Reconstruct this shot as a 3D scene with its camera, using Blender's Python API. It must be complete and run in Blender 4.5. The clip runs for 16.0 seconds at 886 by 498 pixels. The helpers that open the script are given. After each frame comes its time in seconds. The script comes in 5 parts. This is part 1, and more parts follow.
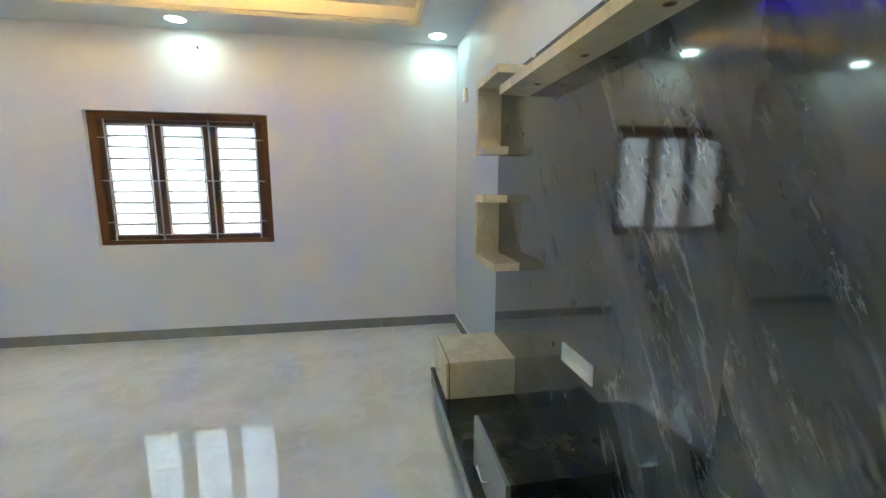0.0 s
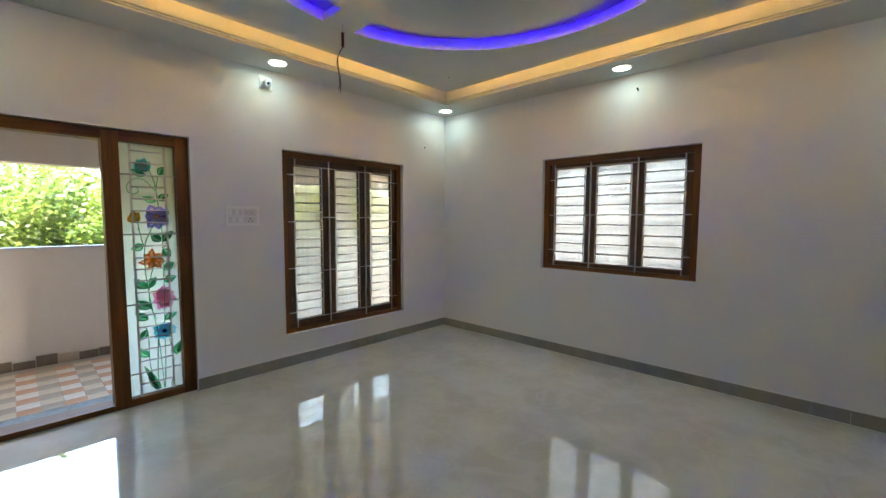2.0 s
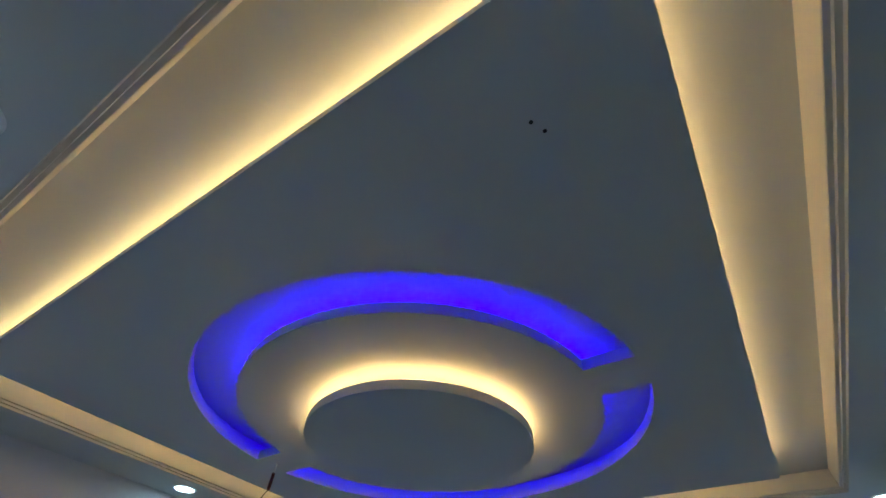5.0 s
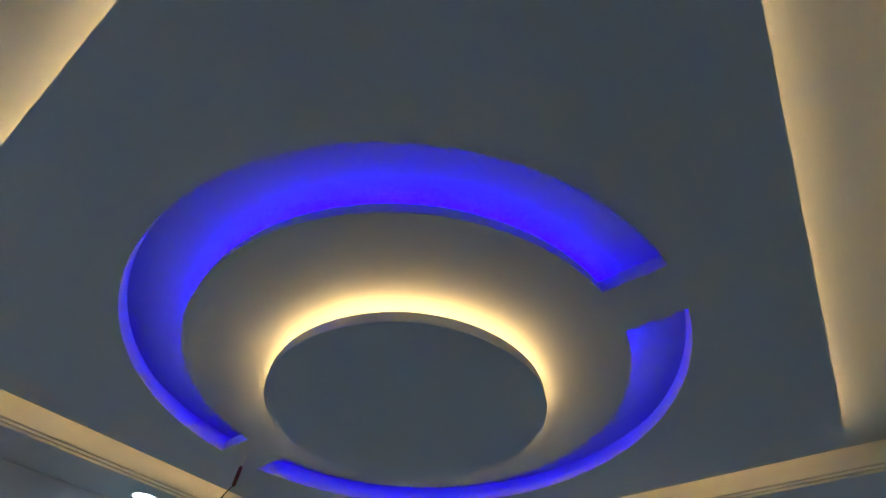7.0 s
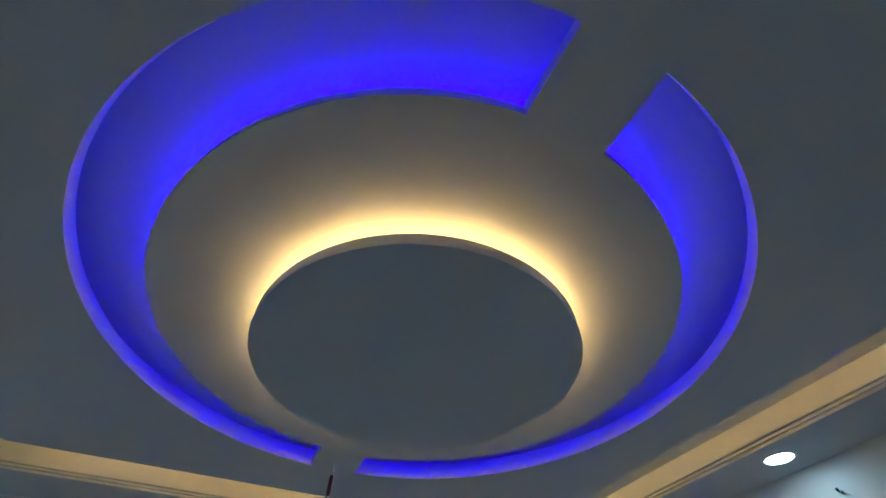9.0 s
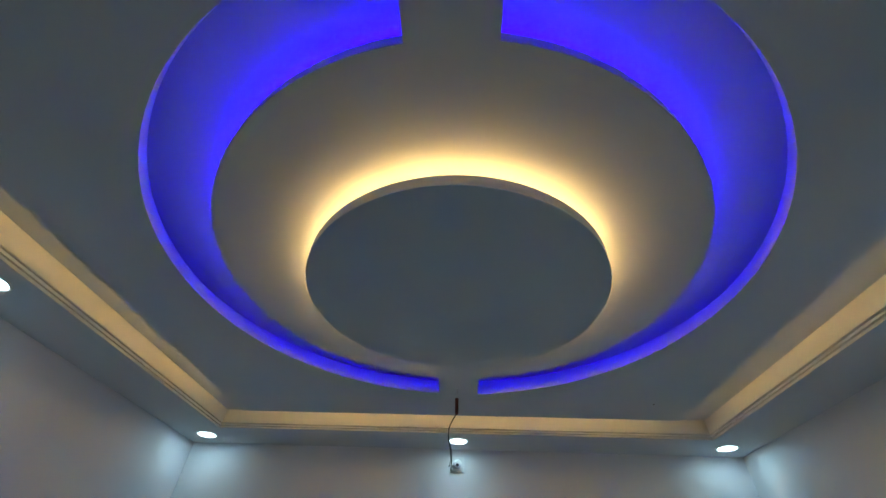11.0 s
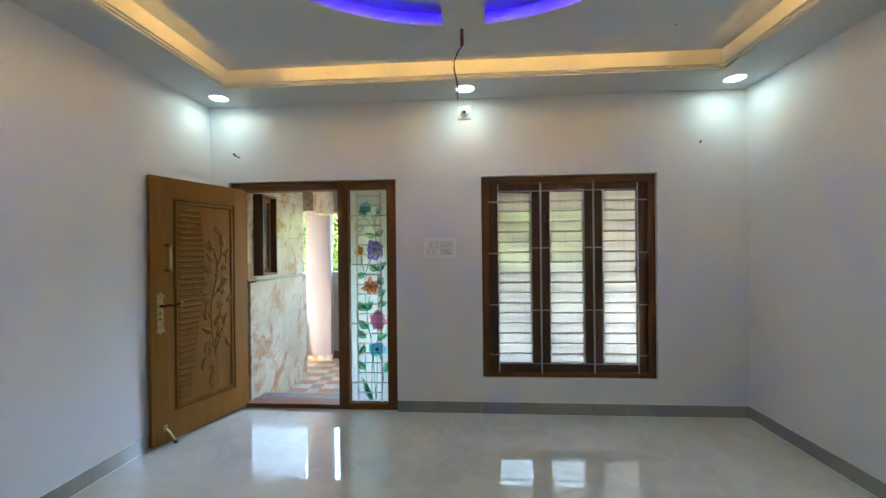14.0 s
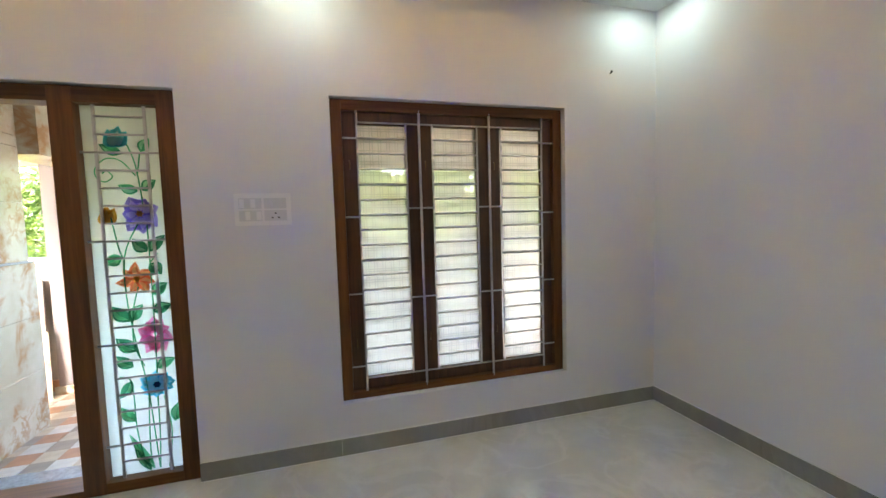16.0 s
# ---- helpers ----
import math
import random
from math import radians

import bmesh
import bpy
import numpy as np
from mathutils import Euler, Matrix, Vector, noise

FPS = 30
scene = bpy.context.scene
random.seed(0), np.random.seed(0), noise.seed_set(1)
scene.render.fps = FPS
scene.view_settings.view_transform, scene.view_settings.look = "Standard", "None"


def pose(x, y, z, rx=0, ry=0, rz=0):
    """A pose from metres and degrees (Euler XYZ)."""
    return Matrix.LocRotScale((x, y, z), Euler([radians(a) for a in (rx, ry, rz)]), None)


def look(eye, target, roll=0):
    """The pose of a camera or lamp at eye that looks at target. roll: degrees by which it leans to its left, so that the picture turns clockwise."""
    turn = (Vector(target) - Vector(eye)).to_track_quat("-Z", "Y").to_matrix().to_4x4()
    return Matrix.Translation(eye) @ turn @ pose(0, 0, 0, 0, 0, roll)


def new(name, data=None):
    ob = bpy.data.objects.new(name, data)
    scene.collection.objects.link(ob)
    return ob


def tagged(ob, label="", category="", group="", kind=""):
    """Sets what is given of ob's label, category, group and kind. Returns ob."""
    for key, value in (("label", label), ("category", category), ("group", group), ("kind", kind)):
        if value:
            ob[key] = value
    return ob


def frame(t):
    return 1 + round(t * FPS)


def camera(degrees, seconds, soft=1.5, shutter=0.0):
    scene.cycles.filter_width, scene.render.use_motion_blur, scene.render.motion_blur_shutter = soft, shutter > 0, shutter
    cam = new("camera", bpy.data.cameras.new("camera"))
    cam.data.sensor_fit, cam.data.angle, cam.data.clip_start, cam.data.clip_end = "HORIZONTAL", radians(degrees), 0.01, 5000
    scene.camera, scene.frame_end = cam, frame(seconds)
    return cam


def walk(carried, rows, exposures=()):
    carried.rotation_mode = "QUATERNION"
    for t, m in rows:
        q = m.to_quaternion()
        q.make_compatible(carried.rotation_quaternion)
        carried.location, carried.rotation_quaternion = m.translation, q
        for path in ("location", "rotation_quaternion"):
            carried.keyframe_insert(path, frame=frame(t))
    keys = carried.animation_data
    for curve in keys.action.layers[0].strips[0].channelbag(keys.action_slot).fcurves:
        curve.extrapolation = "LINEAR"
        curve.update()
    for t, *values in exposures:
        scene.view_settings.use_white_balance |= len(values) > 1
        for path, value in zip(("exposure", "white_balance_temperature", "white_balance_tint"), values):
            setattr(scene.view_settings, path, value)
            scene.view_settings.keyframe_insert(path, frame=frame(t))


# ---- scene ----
cam = camera(94.9, 16.0)
PATH = [
    (0, (-4.156, -3.946, 1.474), (-2.21, -4.288, 1.166), 0.1),
    (0.5, (-4.097, -3.895, 1.468), (-2.132, -3.639, 1.199), 0.0),
    (1, (-4.057, -3.853, 1.468), (-2.231, -3.072, 1.238), -0.1),
    (1.5, (-4.068, -3.831, 1.468), (-2.458, -2.662, 1.268), 0.0),
    (2, (-4.074, -3.818, 1.464), (-2.623, -2.449, 1.318), 0.2),
    (2.5, (-4.073, -3.816, 1.488), (-2.651, -2.411, 1.495), 1.1),
    (3, (-4.092, -3.814, 1.6), (-2.659, -2.51, 2.097), 3.2),
    (3.5, (-4.15, -3.823, 1.709), (-2.825, -2.697, 2.697), 4.9),
    (4, (-4.226, -3.845, 1.749), (-3.059, -2.899, 3.069), 5.9),
    (4.2, (-4.259, -3.857, 1.778), (-3.129, -2.962, 3.165), 5.8),
    (6.3, (-3.887, -3.63, 1.78), (-2.843, -2.906, 3.325), 3.3),
    (6.5, (-3.816, -3.642, 1.786), (-2.796, -2.886, 3.332), 3.5),
    (7, (-3.67, -3.539, 1.746), (-2.692, -2.812, 3.332), 2.4),
    (7.5, (-3.49, -3.496, 1.775), (-2.553, -2.724, 3.364), 1.2),
    (8, (-3.321, -3.527, 1.791), (-2.45, -2.663, 3.37), -0.3),
    (8.2, (-3.233, -3.56, 1.801), (-2.408, -2.643, 3.375), -0.6),
    (10.3, (-2.428, -3.809, 1.807), (-2.439, -2.487, 3.308), 4.2),
    (10.5, (-2.389, -3.833, 1.773), (-2.451, -2.484, 3.249), 4.4),
    (11, (-2.36, -3.826, 1.746), (-2.463, -2.342, 3.082), 2.8),
    (11.5, (-2.344, -3.798, 1.702), (-2.456, -2.157, 2.839), 1.2),
    (12, (-2.34, -3.782, 1.684), (-2.455, -1.983, 2.551), 0.1),
    (12.5, (-2.342, -3.754, 1.667), (-2.461, -1.839, 2.232), -0.2),
    (13, (-2.34, -3.719, 1.586), (-2.47, -1.749, 1.91), -0.3),
    (13.5, (-2.353, -3.706, 1.526), (-2.493, -1.716, 1.661), -0.4),
    (14, (-2.353, -3.663, 1.478), (-2.498, -1.668, 1.478), -0.6),
    (14.5, (-2.364, -3.447, 1.436), (-2.505, -1.453, 1.362), -0.8),
    (15, (-2.397, -3.164, 1.422), (-2.487, -1.169, 1.314), -1.0),
    (15.5, (-2.383, -2.821, 1.411), (-2.269, -0.828, 1.289), -1.3),
    (16, (-2.322, -2.445, 1.399), (-1.773, -0.527, 1.257), -1.7),
]
EXPOSURES = [(0.0, 5.87, 6750, -4), (0.8, 5.47, 7050, -3), (1.5, 4.97, 7300, 0), (2.0, 4.92, 7500, 1), (3.0, 4.5, 6900, 1), (3.5, 4.05, 6200, 1), (4.2, 3.95, 5300, 1), (6.3, 4.0, 5300, 1), (8.2, 3.9, 5350, 1), (11.0, 4.0, 5500, 0), (12.5, 4.82, 6300, -2), (13.5, 5.12, 6750, -1), (14.5, 5.1, 7000, 1), (15.5, 5.3, 7250, 4), (16.0, 5.3, 7350, 5)]
walk(cam, [(t, look(eye, target, roll)) for t, eye, target, roll in PATH], EXPOSURES)

# ---- world, sun, daylight ----
world = bpy.data.worlds.new("sky")
world.use_nodes = True
scene.world = world
wn = world.node_tree.nodes
sky = wn.new("ShaderNodeTexSky")
sky.sky_type, sky.sun_disc = "NISHITA", False
sky.sun_elevation, sky.sun_rotation = radians(52), radians(190)
sky.dust_density, sky.ozone_density = 3.0, 0.8
world.node_tree.links.new(sky.outputs[0], wn["Background"].inputs[0])
wn["Background"].inputs[1].default_value = 0.22
sun_data = bpy.data.lights.new("sun", "SUN")
sun_data.energy, sun_data.angle, sun_data.color = 1.5, radians(12), (1.0, 0.96, 0.90)
sun = new("sun", sun_data)
sun.matrix_basis = look((0, 0, 0), (0.10, 0.59, -0.80))

DOWNLIGHT_WATTS, WARM, DISC_WARM, BLUE = 0.029, 1.38, 1.42, 1.75


# ---- materials ----
def mat(name, col, rough=0.5, metal=0.0, spec=0.5, var=0.06, scale=6.0, bump=0.0, bscale=60.0, coat=0.0, stretch=(1, 1, 1)):
    """A paint, metal or stone: two scales of noise on colour and roughness, and a fine relief."""
    m = bpy.data.materials.new(name)
    m.use_nodes = True
    nt, b = m.node_tree, m.node_tree.nodes["Principled BSDF"]
    co = nt.nodes.new("ShaderNodeTexCoord")
    mp = nt.nodes.new("ShaderNodeMapping")
    mp.inputs["Scale"].default_value = stretch
    nt.links.new(co.outputs["Object"], mp.inputs[0])
    n1, n2 = nt.nodes.new("ShaderNodeTexNoise"), nt.nodes.new("ShaderNodeTexNoise")
    n1.inputs["Scale"].default_value, n1.inputs["Detail"].default_value = scale, 5
    n2.inputs["Scale"].default_value, n2.inputs["Detail"].default_value = scale * 0.22, 3
    for n in (n1, n2):
        nt.links.new(mp.outputs[0], n.inputs["Vector"])
    add = nt.nodes.new("ShaderNodeMath")
    add.operation = "ADD"
    nt.links.new(n1.outputs[0], add.inputs[0])
    nt.links.new(n2.outputs[0], add.inputs[1])
    ramp = nt.nodes.new("ShaderNodeMapRange")
    ramp.inputs["From Min"].default_value, ramp.inputs["From Max"].default_value = 0.7, 1.3
    nt.links.new(add.outputs[0], ramp.inputs[0])
    mix = nt.nodes.new("ShaderNodeMix")
    mix.data_type = "RGBA"
    mix.inputs["A"].default_value = (*[c * (1 - var) for c in col], 1)
    mix.inputs["B"].default_value = (*[min(1, c * (1 + var)) for c in col], 1)
    nt.links.new(ramp.outputs[0], mix.inputs["Factor"])
    nt.links.new(mix.outputs["Result"], b.inputs["Base Color"])
    b.inputs["Roughness"].default_value, b.inputs["Metallic"].default_value = rough, metal
    b.inputs["Specular IOR Level"].default_value, b.inputs["Coat Weight"].default_value = spec, coat
    b.inputs["Coat Roughness"].default_value = 0.04
    if bump:
        n3, bp = nt.nodes.new("ShaderNodeTexNoise"), nt.nodes.new("ShaderNodeBump")
        n3.inputs["Scale"].default_value, n3.inputs["Detail"].default_value = bscale, 4
        nt.links.new(mp.outputs[0], n3.inputs["Vector"])
        nt.links.new(n3.outputs[0], bp.inputs["Height"])
        bp.inputs["Strength"].default_value, bp.inputs["Distance"].default_value = bump, 0.004
        nt.links.new(bp.outputs[0], b.inputs["Normal"])
    return m


def veined(name, base, second, vein, rough, scale=2.2, width=0.06, tilt=(0.3, 0.2, 0.9), spec=0.5, amount=0.6, fine=True, squash=0.5, patchy=False, dist=0.9, grain=0.0):
    """Polished stone: clouds of two colours with thin slanting veins."""
    m = bpy.data.materials.new(name)
    m.use_nodes = True
    nt, b = m.node_tree, m.node_tree.nodes["Principled BSDF"]
    co, mp = nt.nodes.new("ShaderNodeTexCoord"), nt.nodes.new("ShaderNodeMapping")
    turn = nt.nodes.new("ShaderNodeMapping")
    turn.inputs["Rotation"].default_value, mp.inputs["Scale"].default_value = tilt, (1.0, 1.0, squash)
    nt.links.new(co.outputs["Object"], turn.inputs[0])
    nt.links.new(turn.outputs[0], mp.inputs[0])

    def noise_at(s, detail, rough_=0.6, dist=0.0):
        n = nt.nodes.new("ShaderNodeTexNoise")
        n.inputs["Scale"].default_value, n.inputs["Detail"].default_value = s, detail
        n.inputs["Roughness"].default_value, n.inputs["Distortion"].default_value = rough_, dist
        nt.links.new(mp.outputs[0], n.inputs["Vector"])
        return n.outputs[0]

    def blend(factor, a, c):
        mx = nt.nodes.new("ShaderNodeMix")
        mx.data_type = "RGBA"
        nt.links.new(factor, mx.inputs["Factor"])
        for socket, value in (("A", a), ("B", c)):
            if isinstance(value, tuple):
                mx.inputs[socket].default_value = (*value, 1)
            else:
                nt.links.new(value, mx.inputs[socket])
        return mx.outputs["Result"]

    def ranged(v, lo, hi, to=1.0):
        r = nt.nodes.new("ShaderNodeMapRange")
        r.interpolation_type = "SMOOTHSTEP"
        r.inputs["From Min"].default_value, r.inputs["From Max"].default_value, r.inputs["To Max"].default_value = lo, hi, to
        nt.links.new(v, r.inputs[0])
        return r.outputs[0]

    def ridge(v):
        s = nt.nodes.new("ShaderNodeMath")
        s.operation = "SUBTRACT"
        s.inputs[1].default_value = 0.5
        nt.links.new(v, s.inputs[0])
        a = nt.nodes.new("ShaderNodeMath")
        a.operation = "ABSOLUTE"
        nt.links.new(s.outputs[0], a.inputs[0])
        return a.outputs[0]

    colour = blend(ranged(noise_at(scale * 0.9, 6), 0.36, 0.66), base, second)
    veins = ranged(ridge(noise_at(scale, 7, 0.55, dist)), width, 0.0, amount)
    if patchy:
        part_ = nt.nodes.new("ShaderNodeMath")
        part_.operation = "MULTIPLY"
        nt.links.new(veins, part_.inputs[0])
        nt.links.new(ranged(noise_at(scale * 1.3, 3), 0.46, 0.62), part_.inputs[1])
        veins = part_.outputs[0]
    colour = blend(veins, colour, vein)
    if fine:
        gate = nt.nodes.new("ShaderNodeMath")
        gate.operation = "MULTIPLY"
        nt.links.new(ranged(ridge(noise_at(scale * 3.1, 6, 0.6, dist * 0.5)), width * 0.6, 0.0, amount * 0.8), gate.inputs[0])
        nt.links.new(ranged(noise_at(scale * 0.7, 2), 0.5, 0.7), gate.inputs[1])
        colour = blend(gate.outputs[0], colour, vein)
    if grain:
        speck = ranged(noise_at(scale * 14, 5, 0.75), 0.38, 0.62, grain)
        colour = blend(speck, colour, tuple(c * 0.25 for c in base))
        streak = nt.nodes.new("ShaderNodeMath")
        streak.operation = "MULTIPLY"
        nt.links.new(ranged(ridge(noise_at(scale * 1.9, 9, 0.7, 0.1)), 0.02, 0.0, 0.26), streak.inputs[0])
        nt.links.new(ranged(noise_at(scale * 2.4, 4, 0.7), 0.53, 0.66), streak.inputs[1])
        colour = blend(streak.outputs[0], colour, vein)
    nt.links.new(colour, b.inputs["Base Color"])
    b.inputs["Roughness"].default_value, b.inputs["Specular IOR Level"].default_value = rough, spec
    return m


def wood(name, dark, light, rough=0.4, axis=2, spec=0.5):
    """Polished wood with long grain along one axis."""
    m = bpy.data.materials.new(name)
    m.use_nodes = True
    nt, b = m.node_tree, m.node_tree.nodes["Principled BSDF"]
    co, mp = nt.nodes.new("ShaderNodeTexCoord"), nt.nodes.new("ShaderNodeMapping")
    s = [16.0, 16.0, 16.0]
    s[axis] = 0.9
    mp.inputs["Scale"].default_value = s
    nt.links.new(co.outputs["Object"], mp.inputs[0])
    n1, n2 = nt.nodes.new("ShaderNodeTexNoise"), nt.nodes.new("ShaderNodeTexNoise")
    n1.inputs["Scale"].default_value, n1.inputs["Detail"].default_value, n1.inputs["Distortion"].default_value = 1.6, 8, 0.6
    n2.inputs["Scale"].default_value, n2.inputs["Detail"].default_value = 9.0, 4
    for n in (n1, n2):
        nt.links.new(mp.outputs[0], n.inputs["Vector"])
    add = nt.nodes.new("ShaderNodeMath")
    add.operation = "MULTIPLY_ADD"
    add.inputs[1].default_value = 0.35
    nt.links.new(n2.outputs[0], add.inputs[0])
    nt.links.new(n1.outputs[0], add.inputs[2])
    ramp = nt.nodes.new("ShaderNodeMapRange")
    ramp.inputs["From Min"].default_value, ramp.inputs["From Max"].default_value = 0.45, 0.9
    nt.links.new(add.outputs[0], ramp.inputs[0])
    mix = nt.nodes.new("ShaderNodeMix")
    mix.data_type = "RGBA"
    mix.inputs["A"].default_value, mix.inputs["B"].default_value = (*dark, 1), (*light, 1)
    nt.links.new(ramp.outputs[0], mix.inputs["Factor"])
    nt.links.new(mix.outputs["Result"], b.inputs["Base Color"])
    b.inputs["Roughness"].default_value, b.inputs["Specular IOR Level"].default_value = rough, spec
    bp = nt.nodes.new("ShaderNodeBump")
    bp.inputs["Strength"].default_value, bp.inputs["Distance"].default_value = 0.15, 0.002
    nt.links.new(n2.outputs[0], bp.inputs["Height"])
    nt.links.new(bp.outputs[0], b.inputs["Normal"])
    return m


def glow(name, col, strength):
    m = bpy.data.materials.new(name)
    m.use_nodes = True
    b = m.node_tree.nodes["Principled BSDF"]
    b.inputs["Base Color"].default_value = (0.8, 0.8, 0.8, 1)
    b.inputs["Emission Color"].default_value = (*col, 1)
    b.inputs["Emission Strength"].default_value = strength
    return m


def pane_glass(name, milky, tint, lines, see=(0.96, 0.95, 0.91), along=0):
    """Clear to milky glass; lines: a faint etched check of fine pairs of lines."""
    m = bpy.data.materials.new(name)
    m.use_nodes = True
    nt = m.node_tree
    nt.nodes.remove(nt.nodes["Principled BSDF"])
    out = nt.nodes["Material Output"]
    clear, gloss, white = nt.nodes.new("ShaderNodeBsdfTransparent"), nt.nodes.new("ShaderNodeBsdfGlossy"), nt.nodes.new("ShaderNodeBsdfTranslucent")
    clear.inputs[0].default_value = (*see, 1)
    gloss.inputs["Roughness"].default_value = 0.02
    white.inputs[0].default_value = (*tint, 1)
    a, c = nt.nodes.new("ShaderNodeMixShader"), nt.nodes.new("ShaderNodeMixShader")
    a.inputs[0].default_value, c.inputs[0].default_value = milky, 0.05
    nt.links.new(clear.outputs[0], a.inputs[1])
    nt.links.new(white.outputs[0], a.inputs[2])
    nt.links.new(a.outputs[0], c.inputs[1])
    nt.links.new(gloss.outputs[0], c.inputs[2])
    last = c
    if lines:
        co, sep = nt.nodes.new("ShaderNodeTexCoord"), nt.nodes.new("ShaderNodeSeparateXYZ")
        nt.links.new(co.outputs["Object"], sep.inputs[0])
        found = []
        for axis, pitch, shift in ((along, 0.052, 0.0), (along, 0.052, 0.31), (2, 0.066, 0.0), (2, 0.066, 0.22)):
            mul, fr, less = (nt.nodes.new("ShaderNodeMath") for _ in range(3))
            mul.operation, fr.operation, less.operation = "MULTIPLY_ADD", "FRACT", "LESS_THAN"
            mul.inputs[1].default_value, mul.inputs[2].default_value, less.inputs[1].default_value = 1 / pitch, shift + 50, 0.085
            nt.links.new(sep.outputs[axis], mul.inputs[0])
            nt.links.new(mul.outputs[0], fr.inputs[0])
            nt.links.new(fr.outputs[0], less.inputs[0])
            found.append(less.outputs[0])
        total = found[0]
        for f in found[1:]:
            mx = nt.nodes.new("ShaderNodeMath")
            mx.operation = "MAXIMUM"
            nt.links.new(total, mx.inputs[0])
            nt.links.new(f, mx.inputs[1])
            total = mx.outputs[0]
        patch, rng, times = nt.nodes.new("ShaderNodeTexNoise"), nt.nodes.new("ShaderNodeMapRange"), nt.nodes.new("ShaderNodeMath")
        patch.inputs["Scale"].default_value = 2.6
        nt.links.new(co.outputs["Object"], patch.inputs["Vector"])
        rng.inputs["From Min"].default_value, rng.inputs["From Max"].default_value, rng.inputs["To Max"].default_value = 0.28, 0.50, lines
        nt.links.new(patch.outputs[0], rng.inputs[0])
        times.operation = "MULTIPLY"
        nt.links.new(total, times.inputs[0])
        nt.links.new(rng.outputs[0], times.inputs[1])
        dark, mixed = nt.nodes.new("ShaderNodeBsdfDiffuse"), nt.nodes.new("ShaderNodeMixShader")
        dark.inputs[0].default_value = (0.22, 0.22, 0.2, 1)
        nt.links.new(times.outputs[0], mixed.inputs[0])
        nt.links.new(c.outputs[0], mixed.inputs[1])
        nt.links.new(dark.outputs[0], mixed.inputs[2])
        last = mixed
    nt.links.new(last.outputs[0], out.inputs[0])
    return m


def film_paint(name, col, through_=0.80):
    """Glass paint, which lets daylight through."""
    m = bpy.data.materials.new(name)
    m.use_nodes = True
    nt = m.node_tree
    b = nt.nodes["Principled BSDF"]
    t, mx, n, mc = nt.nodes.new("ShaderNodeBsdfTranslucent"), nt.nodes.new("ShaderNodeMixShader"), nt.nodes.new("ShaderNodeTexNoise"), nt.nodes.new("ShaderNodeMix")
    mc.data_type = "RGBA"
    n.inputs["Scale"].default_value, n.inputs["Detail"].default_value = 55.0, 3
    mc.inputs["A"].default_value, mc.inputs["B"].default_value = (*[c * 0.6 for c in col], 1), (*[min(1, c * 1.35 + 0.03) for c in col], 1)
    nt.links.new(n.outputs[0], mc.inputs["Factor"])
    for s in (b, t):
        nt.links.new(mc.outputs["Result"], s.inputs[0])
    b.inputs["Roughness"].default_value = 0.3
    mx.inputs[0].default_value = through_
    nt.links.new(b.outputs[0], mx.inputs[1])
    nt.links.new(t.outputs[0], mx.inputs[2])
    nt.links.new(mx.outputs[0], nt.nodes["Material Output"].inputs[0])
    return m


def leaf_mat(name, a, c):
    m = film_paint(name, a, 0.45)
    nt = m.node_tree
    geo, mc = nt.nodes.new("ShaderNodeNewGeometry"), nt.nodes.new("ShaderNodeMix")
    mc.data_type = "RGBA"
    mc.inputs["A"].default_value, mc.inputs["B"].default_value = (*a, 1), (*c, 1)
    nt.links.new(geo.outputs["Random Per Island"], mc.inputs["Factor"])
    for n in nt.nodes:
        if n.bl_idname in ("ShaderNodeBsdfPrincipled", "ShaderNodeBsdfTranslucent"):
            nt.links.new(mc.outputs["Result"], n.inputs[0])
    return m


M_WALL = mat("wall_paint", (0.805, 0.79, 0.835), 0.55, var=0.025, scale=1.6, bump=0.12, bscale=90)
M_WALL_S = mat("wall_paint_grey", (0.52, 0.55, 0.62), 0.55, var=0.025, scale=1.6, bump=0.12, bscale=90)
M_CEIL = mat("ceiling_paint", (0.66, 0.68, 0.70), 0.6, var=0.02, scale=1.2, bump=0.08, bscale=70)
M_CREAM = mat("moulding_paint", (0.72, 0.69, 0.64), 0.55, var=0.03, scale=3, bump=0.06, bscale=80)
M_FLOOR = veined("floor_tile", (0.645, 0.638, 0.615), (0.765, 0.765, 0.75), (0.81, 0.805, 0.78), 0.03, scale=2.3, width=0.05, spec=0.35, amount=0.40)


